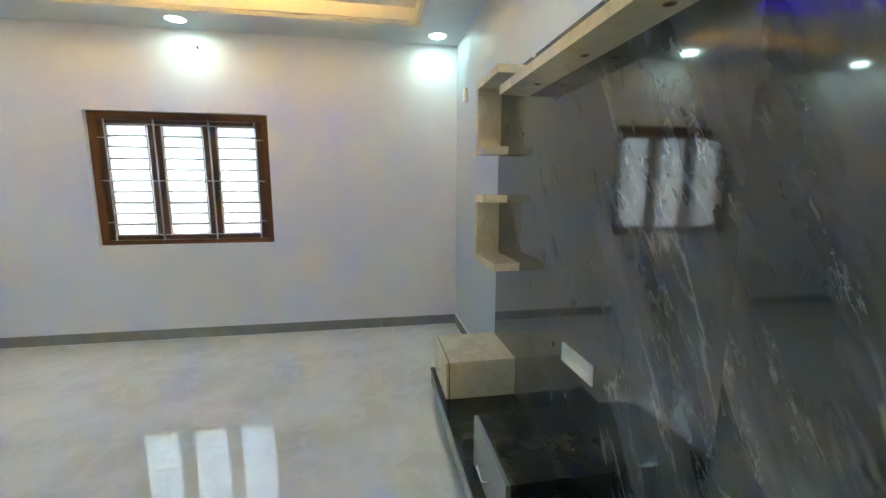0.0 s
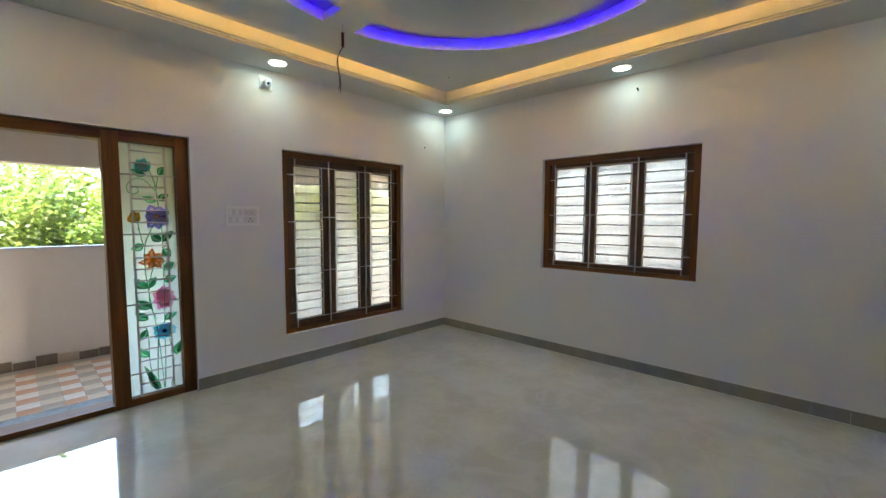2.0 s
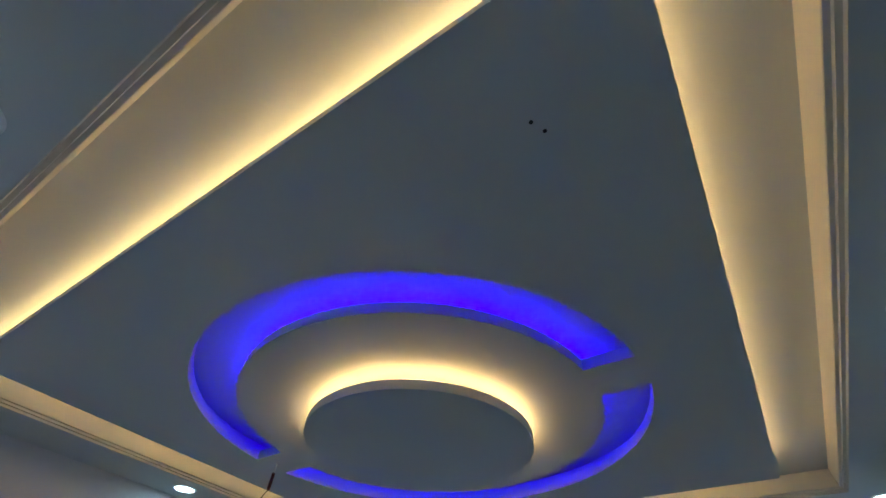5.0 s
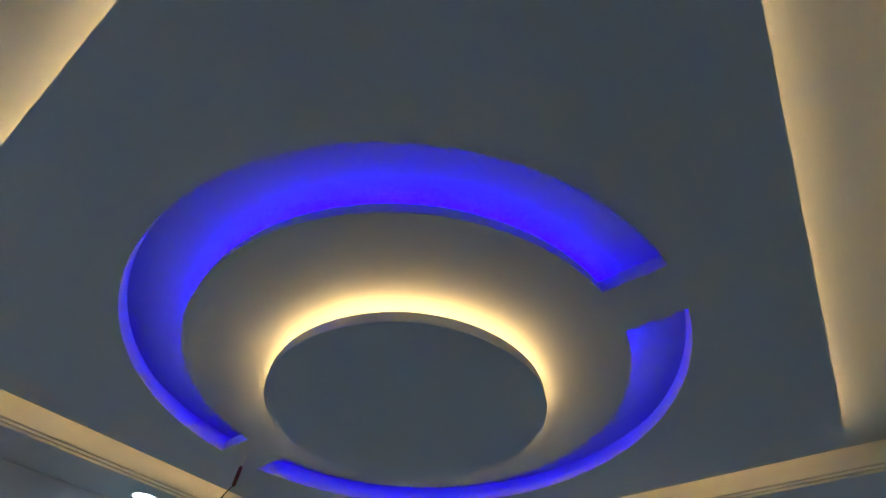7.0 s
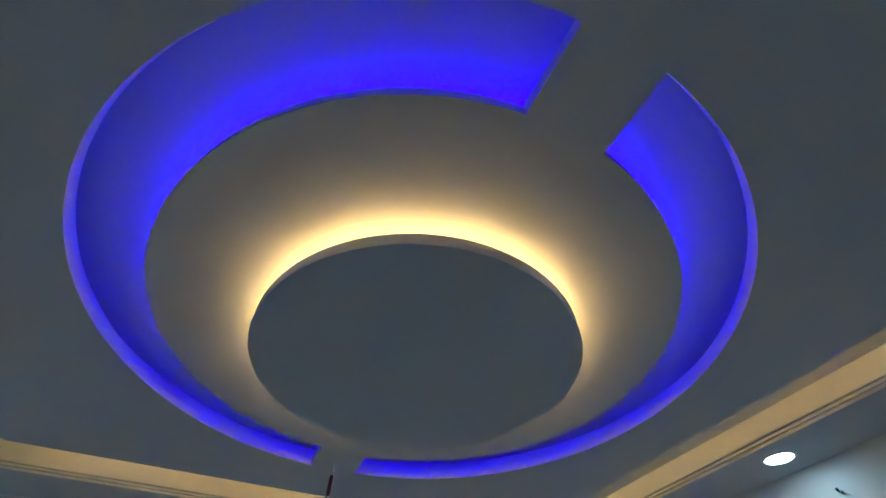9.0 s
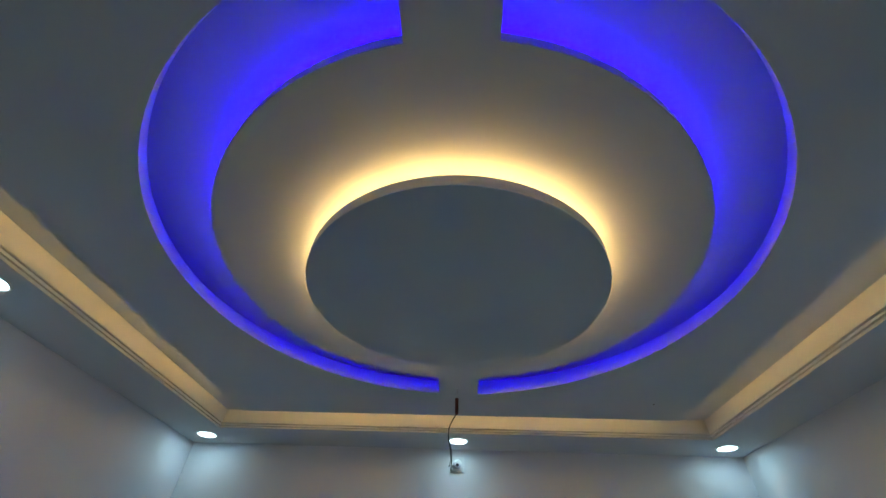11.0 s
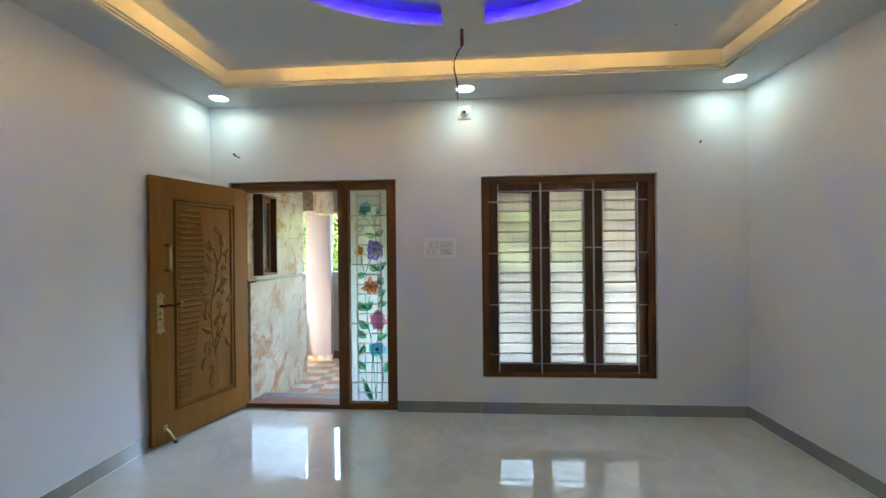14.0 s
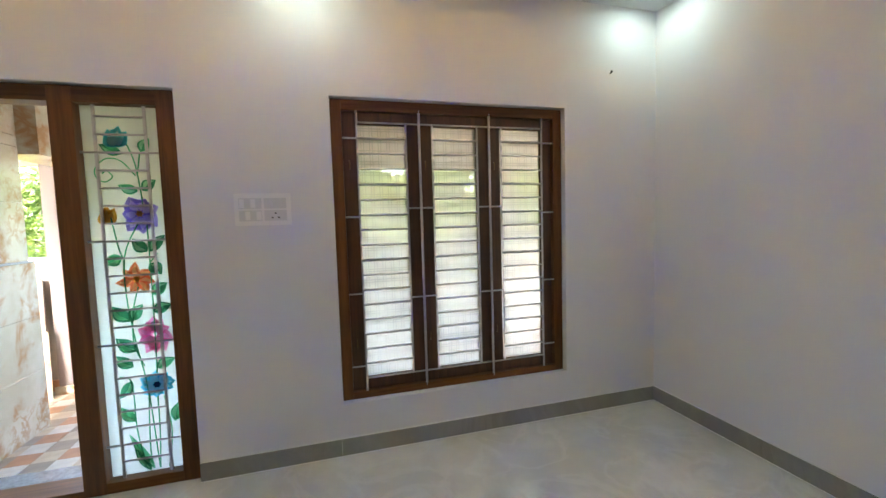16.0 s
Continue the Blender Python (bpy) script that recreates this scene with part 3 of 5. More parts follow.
# ---- windows ----
def window(name, u0, u1, z0, z1, put, rungs, glass, label, mats, levels):
    """Three narrow sashes in a wooden frame with a painted iron grille. put(u, d, z): u along the wall, d depth outward."""
    mv, mh = mats
    win = thing(name, put((u0 + u1) / 2, 0.0, z0), label, "window", "", "structure")

    def slab(a, d0, c, b, d1, e, bevel=0.003, bm=None):
        p, q = put(a, d0, c), put(b, d1, e)
        lo, hi = [min(s, t) for s, t in zip(p, q)], [max(s, t) for s, t in zip(p, q)]
        return bx(bm or bmesh.new(), *lo, *hi, bevel)

    fw, d0, d1 = 0.062, 0.045, 0.135
    a, b, lo, hi = u0 + 0.003, u1 - 0.003, z0 + 0.003, z1 - 0.003
    part("window_frame", slab(a, d0, lo, a + fw, d1, hi), mv, win)
    slab_parts = [(b - fw, lo, b, hi, mv), (a + fw, hi - fw, b - fw, hi, mh), (a + fw, lo, b - fw, lo + fw * 0.7, mh)]
    for p, c, q, e, m in slab_parts:
        part("window_frame", slab(p, d0, c, q, d1, e), m, win)
    part("window_sill", slab(a, 0.002, z0 - 0.0, b, d0 - 0.002, z0 + 0.006, 0.002), M_WALL, win, "white plastered sill")
    ia, ib, ilo, ihi = a + fw, b - fw, lo + fw * 0.7, hi - fw
    w = (ib - ia) / 3
    st, top, bot = w * (0.172 if z1 - z0 > 1.5 else 0.125), 0.075 if z1 - z0 > 1.5 else 0.05, 0.08 if z1 - z0 > 1.5 else 0.05
    for k in range(3):
        s0, s1 = ia + k * w + 0.002, ia + (k + 1) * w - 0.002
        sash = part("sash", slab(s0, 0.075, ilo + 0.002, s0 + st, 0.112, ihi - 0.002), M_SASH, win)
        part("stile", slab(s1 - st, 0.075, ilo + 0.002, s1, 0.112, ihi - 0.002), M_SASH, sash)
        part("rail", slab(s0 + st, 0.075, ihi - top, s1 - st, 0.112, ihi - 0.002), M_SASH, sash)
        part("rail", slab(s0 + st, 0.075, ilo + 0.002, s1 - st, 0.112, ilo + bot), M_SASH, sash)
        pane = part("pane", slab(s0 + st - 0.004, 0.092, ilo + bot - 0.004, s1 - st + 0.004, 0.096, ihi - top + 0.004, 0), glass, sash)
        pane.visible_shadow = False
        for zz in (ilo + (ihi - ilo) * 0.16, ilo + (ihi - ilo) * 0.80):
            part("latch", tube(bmesh.new(), [put(s0 + st * 0.45, 0.074, zz), put(s0 + st * 0.45, 0.060, zz + 0.004), put(s0 + st * 0.45, 0.060, zz + 0.045), put(s0 + st * 0.45, 0.074, zz + 0.05)], 0.0035, 6), M_OLDBRASS, sash)
        # grille of this light
        g0, g1 = s0 + st + 0.004, s1 - st - 0.002
        glo, ghi = ilo + bot - 0.002, ihi - top + 0.008
        for u in (g0, g1):
            part("grille_upright", slab(u - 0.006, 0.052, glo, u + 0.006, 0.058, ghi, 0.001), M_GRILLE, win)
        for r in range(rungs + 1):
            z = glo + (ghi - glo) * r / rungs
            part("grille_rung", tube(bmesh.new(), [put(g0, 0.055, z), put(g1, 0.055, z)], 0.0054, 6), M_GRILLE, win)
        c0 = ia - 0.01 if k == 0 else ia + k * w
        c1 = ib + 0.01 if k == 2 else ia + (k + 1) * w
        for f, p, q in [(f, c0, g0) for f in levels[k == 0]] + [(f, g1, c1) for f in levels[k == 2]]:
            z = glo + (ghi - glo) * f
            part("grille_tie", tube(bmesh.new(), [put(p, 0.055, z), put(q, 0.055, z)], 0.0054, 6), M_GRILLE, win)
    for u in (ia + w, ia + 2 * w):
        part("grille_post", tube(bmesh.new(), [put(u, 0.052, ilo - 0.015), put(u, 0.052, ihi + 0.015)], 0.008, 8), M_GRILLE, win)
    for u in (ia + st + 0.006, ib - st - 0.004):
        for c, e in ((ilo - 0.015, ilo + bot), (ihi - top, ihi + 0.015)):
            part("grille_post", tube(bmesh.new(), [put(u, 0.052, c), put(u, 0.052, e)], 0.007, 8), M_GRILLE, win)
    return win


window("window_1", *N_WIN, lambda u, d, z: (u, d, z), 17, M_PANE, "tall three-light brown wooden window with white iron grille", (M_FRAME, M_FRAMEH), ((0.0, 0.31, 0.67, 1.0), (0.05, 0.34, 0.64, 0.94)))
window("window_2", *E_WIN, lambda u, d, z: (d, u, z), 10, M_PANE_E_DIMMED, "low three-light brown wooden window with white iron grille", (M_FRAME, M_FRAMEY), ((0.0, 0.5, 1.0), (0.12, 0.5, 0.88)))

# ---- entrance door with sidelight ----
door = thing("door_1", (-3.84, 0.0, 0.0), "dark brown wooden door frame with painted glass sidelight", "door", "", "structure")
FA, FB = 0.035, 0.15
for a, b, back in ((DOOR[0] + 0.003, -4.545, 0.095), (-3.602, -3.500, FB), (-3.142, DOOR[1] - 0.003, FB)):
    part("jamb", box(a, FA, 0.0, b, back, 2.117, 0.004), M_FRAME, door)
setting("floor_strip", box(DOOR[0] + 0.001, 0.0005, -0.12, DOOR[1] - 0.001, 0.2, -0.0005), M_FLOOR, "polished grey tile in the door opening")
part("door_head", box(-4.545, FA + 0.002, 2.038, -3.602, FB - 0.002, 2.115, 0.004), M_FRAMEH, door)
part("sidelight_head", box(-3.500, FA + 0.002, 2.038, -3.142, FB - 0.002, 2.115, 0.004), M_FRAMEH, door)
part("threshold", box(-4.545, FA + 0.002, 0.0, -3.602, FB + 0.05, 0.040, 0.004), M_FRAMEH, door, "worn wooden threshold")
part("sidelight_rail", box(-3.500, FA + 0.002, 0.0, -3.142, FB - 0.002, 0.058, 0.004), M_FRAMEH, door)
part("granite_strip", box(-4.63, 0.202, -0.03, -3.0, 0.36, 0.028, 0.003), M_SILL, door, "grey granite doorstep")
GU0, GU1, GV0, GV1 = -3.500, -3.142, 0.058, 2.038
glass = part("sidelight_pane", box(GU0, 0.100, GV0, GU1, 0.106, GV1), M_FROST, door, "milky glass painted with flowers")
glass.visible_shadow = False


def gp(u, v, d=0.0985):
    """A place on the sidelight's glass from shares of its width and height."""
    return Vector((GU0 + (GU1 - GU0) * u, d, GV0 + (GV1 - GV0) * v))


P_TEAL, P_GREEN, P_DGREEN = film_paint("paint_teal", (0.10, 0.58, 0.68)), film_paint("paint_green", (0.07, 0.44, 0.20)), film_paint("paint_dark_green", (0.04, 0.30, 0.15))
P_LGREEN = film_paint("paint_light_green", (0.35, 0.75, 0.45))
P_YELLOW, P_VIOLET, P_RED = film_paint("paint_yellow", (0.75, 0.36, 0.05)), film_paint("paint_violet", (0.30, 0.25, 0.74)), film_paint("paint_red", (0.92, 0.24, 0.10))
P_PINK, P_BLUE, P_LIGHTPINK = film_paint("paint_pink", (0.96, 0.24, 0.46)), film_paint("paint_blue", (0.10, 0.60, 0.92)), film_paint("paint_light_pink", (0.97, 0.52, 0.68))


def petal(bm, base, tip, width, d, bend=0.0, n=7):
    """A flat leaf-shaped outline with a little thickness, from base to tip on the glass plane."""
    b, t = Vector((base[0], 0, base[1])), Vector((tip[0], 0, tip[1]))
    ax = t - b
    nrm = Vector((-ax.z, 0, ax.x)).normalized()
    left, right = [], []
    for i in range(n + 1):
        s = i / n
        w = width * math.sin(math.pi * min(1, s ** 0.8 * 0.97 + 0.015)) * 0.5
        c = b + ax * s + nrm * bend * math.sin(math.pi * s)
        left.append(c + nrm * w)
        right.append(c - nrm * w)
    ring = left + right[::-1]
    front = [bm.verts.new((p.x, d, p.z)) for p in ring]
    back = [bm.verts.new((p.x, d + 0.0008, p.z)) for p in ring]
    bm.faces.new(front)
    for i in range(len(ring)):
        j = (i + 1) % len(ring)
        bm.faces.new((front[i], front[j], back[j], back[i]))


def uv_xy(px, py):
    return (GU0 + (GU1 - GU0) * (px - 485) / 165, GV0 + (GV1 - GV0) * (972 - py) / 905)


K = (GU1 - GU0) / 165
LEVEL = [0.0985]


def layer():
    LEVEL[0] -= 0.0009
    if LEVEL[0] < 0.0885:
        LEVEL[0] = 0.0976
    return LEVEL[0]


def flower(px, py, w, h, count, material, label, width=0.42, start=90.0, heart=None, spread=360.0, inner=None, drop=0.0):
    """Petals in a ring or a fan, lighter short petals over them, and a heart."""
    bm, over = bmesh.new(), bmesh.new()
    cx, cz = uv_xy(px, py)
    d = layer()
    size = 0.5 * (w + h) * K
    for k in range(count):
        a = radians(start + spread * k / count + 7 * math.sin(5 * k))
        far = 1.0 + 0.12 * math.sin(3 * k + 1) + (drop if math.sin(a) < -0.3 else 0.0)
        tip = (cx + 0.5 * w * K * far * math.cos(a), cz + 0.5 * h * K * far * math.sin(a))
        petal(bm, (cx + 0.06 * w * K * math.cos(a), cz + 0.06 * h * K * math.sin(a)), tip, width * size * 0.62, d - 0.00025 * (k % 3), 0.04 * size)
        petal(over, (cx + 0.10 * w * K * math.cos(a), cz + 0.10 * h * K * math.sin(a)), (cx + 0.80 * (tip[0] - cx), cz + 0.80 * (tip[1] - cz)), width * size * 0.26, d - 0.0011 - 0.0001 * (k % 3), 0.04 * size)
    made = part("painted_flower", bm, material, glass, label)
    if inner:
        part("petal_shade", over, inner, made)
    else:
        over.free()
    if heart:
        bm = bmesh.new()
        for k in range(6):
            a = radians(60 * k)
            petal(bm, (cx, cz), (cx + 0.11 * w * K * math.cos(a), cz + 0.11 * w * K * math.sin(a)), 0.10 * w * K, d - 0.0016)
        part("painted_heart", bm, heart, made)


STEMS = [[(572, 150), (588, 200), (596, 270), (598, 300)], [(600, 175), (592, 225)], [(588, 230), (560, 195), (530, 190), (507, 212), (508, 235), (525, 245), (540, 232), (528, 218), (520, 226)],
         [(585, 345), (552, 420), (548, 520), (560, 640), (578, 760), (590, 965)], [(530, 330), (540, 400), (548, 430)], [(604, 350), (604, 480), (603, 600), (600, 720)], [(575, 500), (560, 560), (556, 640), (575, 700)],
         [(622, 420), (606, 440)], [(520, 720), (545, 740), (548, 860), (562, 960)], [(598, 780), (597, 870), (592, 965)], [(612, 780), (624, 870), (612, 965)], [(578, 770), (572, 900), (575, 965)]]
def smooth(pts, steps=5):
    """A soft curve through the points."""
    out = []
    for i in range(len(pts) - 1):
        p = [Vector(pts[max(0, min(len(pts) - 1, i + k))]) for k in (-1, 0, 1, 2)]
        for j in range(steps):
            t = j / steps
            out.append(tuple(0.5 * (2 * p[1] + (p[2] - p[0]) * t + (2 * p[0] - 5 * p[1] + 4 * p[2] - p[3]) * t * t + (3 * p[1] - p[0] - 3 * p[2] + p[3]) * t ** 3)))
    return out + [tuple(pts[-1])]


for pts in STEMS:
    d = layer()
    part("painted_stem", tube(bmesh.new(), [(*uv_xy(*p)[:1], d, uv_xy(*p)[1]) for p in smooth(pts)], 0.0032, 5), P_GREEN, glass)
for x0, y0, x1, y1, w in ((562, 178, 518, 156, 20), (602, 172, 622, 140, 20), (590, 268, 550, 252, 20), (600, 266, 630, 240, 22), (600, 415, 570, 382, 24), (606, 415, 640, 375, 22), (545, 424, 508, 440, 24), (603, 445, 628, 472, 26),
                          (606, 522, 638, 494, 24), (604, 565, 644, 548, 24), (550, 585, 514, 545, 26), (554, 584, 580, 545, 24), (560, 660, 518, 625, 28), (550, 700, 512, 668, 24), (600, 708, 642, 686, 22),
                          (545, 735, 516, 775, 20), (545, 838, 517, 798, 22), (632, 850, 648, 798, 22), (580, 965, 530, 868, 16), (572, 968, 540, 905, 16)):
    bm = bmesh.new()
    d = layer()
    petal(bm, uv_xy(x0, y0), uv_xy(x1, y1), w * 1.25 * K, d, 0.10 * w * K)
    blade = part("painted_leaf", bm, P_DGREEN if (x0 + y0) % 3 else P_GREEN, glass)
    bm = bmesh.new()
    petal(bm, uv_xy(x0 + 0.1 * (x1 - x0), y0 + 0.1 * (y1 - y0)), uv_xy(x0 + 0.9 * (x1 - x0), y0 + 0.9 * (y1 - y0)), w * 0.42 * K, d - 0.0009, 0.36 * w * K)
    part("leaf_shade", bm, P_LGREEN, blade)
P_LTEAL, P_LVIOLET, P_LRED = film_paint("paint_light_teal", (0.40, 0.82, 0.88)), film_paint("paint_light_violet", (0.55, 0.52, 0.90)), film_paint("paint_orange", (0.96, 0.55, 0.28))
P_LBLUE, P_NAVY, P_AMBER = film_paint("paint_light_blue", (0.45, 0.82, 0.97)), film_paint("paint_navy", (0.02, 0.05, 0.12)), film_paint("paint_amber", (0.85, 0.52, 0.12))
flower(555, 168, 60, 104, 6, P_TEAL, "teal painted tulip", 0.62, 48, None, 100, P_LTEAL)
flower(524, 352, 48, 96, 4, P_YELLOW, "yellow painted bud", 0.62, 58, None, 80, P_AMBER)
flower(590, 322, 78, 88, 7, P_VIOLET, "violet painted iris", 0.80, 20, P_YELLOW, 360.0, P_LVIOLET, 0.15)
flower(572, 482, 84, 80, 7, P_RED, "orange-red painted lily", 0.46, 90, P_YELLOW, 360.0, P_LRED)
flower(602, 622, 72, 84, 10, P_PINK, "pink painted lotus", 0.62, 90, None, 360.0, P_LIGHTPINK, 0.2)
flower(598, 750, 80, 66, 12, P_BLUE, "bright blue painted flower", 0.60, 90, P_NAVY, 360.0, P_LBLUE)
for u in (0.19, 0.815):
    part("grille_upright", box(*gp(u - 0.020, 0, 0.070), *gp(u + 0.020, 1, 0.077)), M_GRILLE, door)
for r in range(21):
    v = 0.045 + 0.0463 * r
    wide = r in (1, 7, 13, 18)
    part("grille_rung", tube(bmesh.new(), [gp(0.0 if wide else 0.19, v, 0.073), gp(1.0 if wide else 0.815, v, 0.073)], 0.006, 6), M_GRILLE, door)


# ---- open door leaf: local x from the hinge to the free edge, y out of the carved face, z up ----
HINGE, FREE = Vector((-4.500, 0.030)), Vector((-4.748, -0.800))
LW = (FREE - HINGE).length
leaf_turn = math.degrees(math.atan2(FREE.y - HINGE.y, FREE.x - HINGE.x))
leaf = thing("door_leaf", (HINGE.x, HINGE.y, 0.012), "golden brown carved wooden door leaf standing open", "door", turn=leaf_turn)
LH = 2.045


def lbox(x0, y0, z0, x1, y1, z1, bevel=0.0):
    return box(x0, y0, z0, x1, y1, z1, bevel)


# the carved face looks to +y in the leaf's own axes
PX0, PX1, PZ0, PZ1 = 0.115, LW - 0.175, 0.215, LH - 0.165
part("stile", lbox(-0.030, -0.036, 0.0, PX0, 0.0, LH, 0.003), M_DOOR, leaf, local=True)
part("stile", lbox(PX1, -0.036, 0.0, LW, 0.0, LH, 0.003), M_DOOR, leaf, local=True)
part("rail", lbox(PX0, -0.036, PZ1, PX1, -0.0005, LH - 0.001, 0.0), M_DOOR, leaf, local=True)
part("rail", lbox(PX0, -0.036, 0.001, PX1, -0.0005, PZ0, 0.0), M_DOOR, leaf, local=True)
carved = part("carved_panel", lbox(PX0, -0.032, PZ0, PX1, -0.012, PZ1), M_DOOR, leaf, "carved panel with ribs and a flowering plant", local=True)
bm = bmesh.new()
ring = [(0.0, -0.0115), (0.016, -0.0115), (0.016, -0.006), (0.022, 0.003), (0.034, 0.004), (0.040, -0.0115)]
loops = [[bm.verts.new(p) for p in ((PX0 + d, y, PZ0 + d), (PX1 - d, y, PZ0 + d), (PX1 - d, y, PZ1 - d), (PX0 + d, y, PZ1 - d))] for d, y in ring]
for a, b in zip(loops, loops[1:]):
    for k in range(4):
        bm.faces.new((a[k], a[(k + 1) % 4], b[(k + 1) % 4], b[k]))
bmesh.ops.recalc_face_normals(bm, faces=bm.faces)
part("panel_bead", bm, M_DOOR, leaf, local=True)
bm = bmesh.new()
bx(bm, PX0 + 0.001, -0.0115, PZ0 + 0.001, PX0 + 0.013, -0.0105, PZ1 - 0.001)
bx(bm, PX1 - 0.013, -0.0115, PZ0 + 0.001, PX1 - 0.001, -0.0105, PZ1 - 0.001)
bx(bm, PX0 + 0.014, -0.0115, PZ0 + 0.001, PX1 - 0.014, -0.0105, PZ0 + 0.013)
bx(bm, PX0 + 0.014, -0.0115, PZ1 - 0.013, PX1 - 0.014, -0.0105, PZ1 - 0.001)
part("panel_groove", bm, M_GROOVE, leaf, "darker groove round the panel", local=True)
# ribs, on the free-edge side, with a swelling inner outline
n_ribs = 34
RX = PX1 - 0.052
for k in range(n_ribs):
    s = k / (n_ribs - 1)
    z = PZ1 - 0.085 - s * (PZ1 - PZ0 - 0.17)
    far = 0.185 + 0.035 * math.sin(math.pi * min(1, s / 0.55)) if s < 0.45 else 0.215 - 0.135 * ((s - 0.45) / 0.55) ** 0.9
    bm = bmesh.new()
    prof = [(-0.013, -0.010), (-0.006, -0.001), (0.004, 0.000), (0.012, -0.012)]
    a = [bm.verts.new((RX, y, z + dz)) for dz, y in prof]
    b = [bm.verts.new((RX - far, y if 0 < i < 3 else y, z + dz)) for i, (dz, y) in enumerate(prof)]
    for i in range(3):
        bm.faces.new((a[i], a[i + 1], b[i + 1], b[i]))
    bm.faces.new(a)
    bm.faces.new(b)
    bmesh.ops.recalc_face_normals(bm, faces=bm.faces)
    part("rib", bm, M_DOOR, carved, local=True)


def cp(px, py):
    """A place on the carved face, from shares of the panel (x from the free edge, z from the top)."""
    return (PX1 - (PX1 - PX0) * px, PZ1 - (PZ1 - PZ0) * py)


def carve_leaf(px, py, length, width, deg, name="carved_leaf"):
    """A domed leaf with a sunken midrib."""
    x, z = cp(px, py)
    bm = bmesh.new()
    ca, sa = math.cos(radians(deg)), math.sin(radians(deg))
    rows = []
    for i in range(9):
        s = i / 8
        w = width * math.sin(math.pi * min(0.985, s ** 0.75 + 0.015)) / 2
        row = []
        for q, y in ((-1, -0.0125), (-0.6, -0.004), (-0.12, 0.0005), (0, -0.003), (0.12, 0.0005), (0.6, -0.004), (1, -0.0125)):
            lx, lz = length * s, q * w
            row.append(bm.verts.new((x - (lx * ca - lz * sa), y * (1 if s not in (0, 1) else 1), z + lx * sa + lz * ca)))
        rows.append(row)
    for a, b in zip(rows, rows[1:]):
        for k in range(6):
            bm.faces.new((a[k], a[k + 1], b[k + 1], b[k])).smooth = True
    bmesh.ops.recalc_face_normals(bm, faces=bm.faces)
    return part(name, bm, M_DOOR, carved, local=True)


for pts in ([(0.67, 0.80), (0.62, 0.70), (0.59, 0.58), (0.61, 0.50), (0.68, 0.40), (0.70, 0.32), (0.64, 0.23)], [(0.66, 0.78), (0.67, 0.70), (0.72, 0.64), (0.74, 0.56)], [(0.70, 0.34), (0.78, 0.25), (0.74, 0.17), (0.71, 0.14)],
            [(0.61, 0.50), (0.72, 0.45), (0.80, 0.41)], [(0.64, 0.74), (0.55, 0.715), (0.49, 0.735), (0.49, 0.77), (0.54, 0.78), (0.56, 0.755), (0.53, 0.745)], [(0.66, 0.77), (0.72, 0.72), (0.78, 0.69)], [(0.60, 0.60), (0.52, 0.56), (0.51, 0.52)],
            [(0.78, 0.25), (0.86, 0.28), (0.84, 0.33)]):
    part("carved_stem", tube(bmesh.new(), [(cp(*p)[0], -0.010, cp(*p)[1]) for p in smooth(pts, 4)], 0.0058, 8), M_DOOR, carved, local=True)
for px, py, ln, wd, dg in ((0.80, 0.22, 0.10, 0.065, 100), (0.84, 0.28, 0.08, 0.05, 70), (0.88, 0.52, 0.08, 0.045, 60), (0.80, 0.64, 0.10, 0.05, 75), (0.66, 0.64, 0.10, 0.055, 70), (0.62, 0.30, 0.09, 0.05, 130),
                           (0.54, 0.40, 0.08, 0.06, 200), (0.52, 0.47, 0.08, 0.055, 150), (0.56, 0.56, 0.07, 0.05, 190), (0.50, 0.60, 0.09, 0.04, 100), (0.60, 0.67, 0.11, 0.055, 150), (0.70, 0.46, 0.08, 0.05, 40),
                           (0.74, 0.60, 0.07, 0.05, 20), (0.70, 0.70, 0.08, 0.045, 60), (0.84, 0.72, 0.09, 0.045, -60), (0.48, 0.79, 0.10, 0.04, 250), (0.66, 0.38, 0.07, 0.045, 30), (0.60, 0.24, 0.08, 0.05, 110)):
    carve_leaf(px, py, ln, wd, dg)


def carve_rose(px, py, size, seed, open_=1.0):
    """A flower in low relief: rings of domed petals round a curled heart."""
    x, z = cp(px, py)
    rng_ = random.Random(seed)
    bm = bmesh.new()
    for count, far, w, lift in ((6, 1.0, 0.66, 0.0), (5, 0.68, 0.52, 0.0028), (3, 0.38, 0.40, 0.0052)):
        turn_ = rng_.uniform(0, 6)
        for k in range(count):
            a = turn_ + 2 * math.pi * k / count + rng_.uniform(-0.2, 0.2)
            ln = size * 0.5 * far * rng_.uniform(0.85, 1.12) * (open_ if math.sin(a) < 0 else 1.0)
            rows = []
            for i in range(6):
                q = i / 5
                half = size * 0.5 * w * far * math.sin(math.pi * (0.12 + 0.80 * q)) * 0.75
                row = []
                for j in range(5):
                    v = j / 2 - 1
                    y = -0.0125 + lift + 0.0085 * math.sin(math.pi * (0.1 + 0.85 * q)) * (1 - 0.75 * v * v)
                    row.append(bm.verts.new((x - (ln * q * math.cos(a) - v * half * math.sin(a)), y, z + ln * q * math.sin(a) + v * half * math.cos(a))))
                rows.append(row)
            for p, c in zip(rows, rows[1:]):
                for j in range(4):
                    bm.faces.new((p[j], p[j + 1], c[j + 1], c[j])).smooth = True
    bmesh.ops.recalc_face_normals(bm, faces=bm.faces)
    part("carved_flower", bm, M_DOOR, carved, local=True)


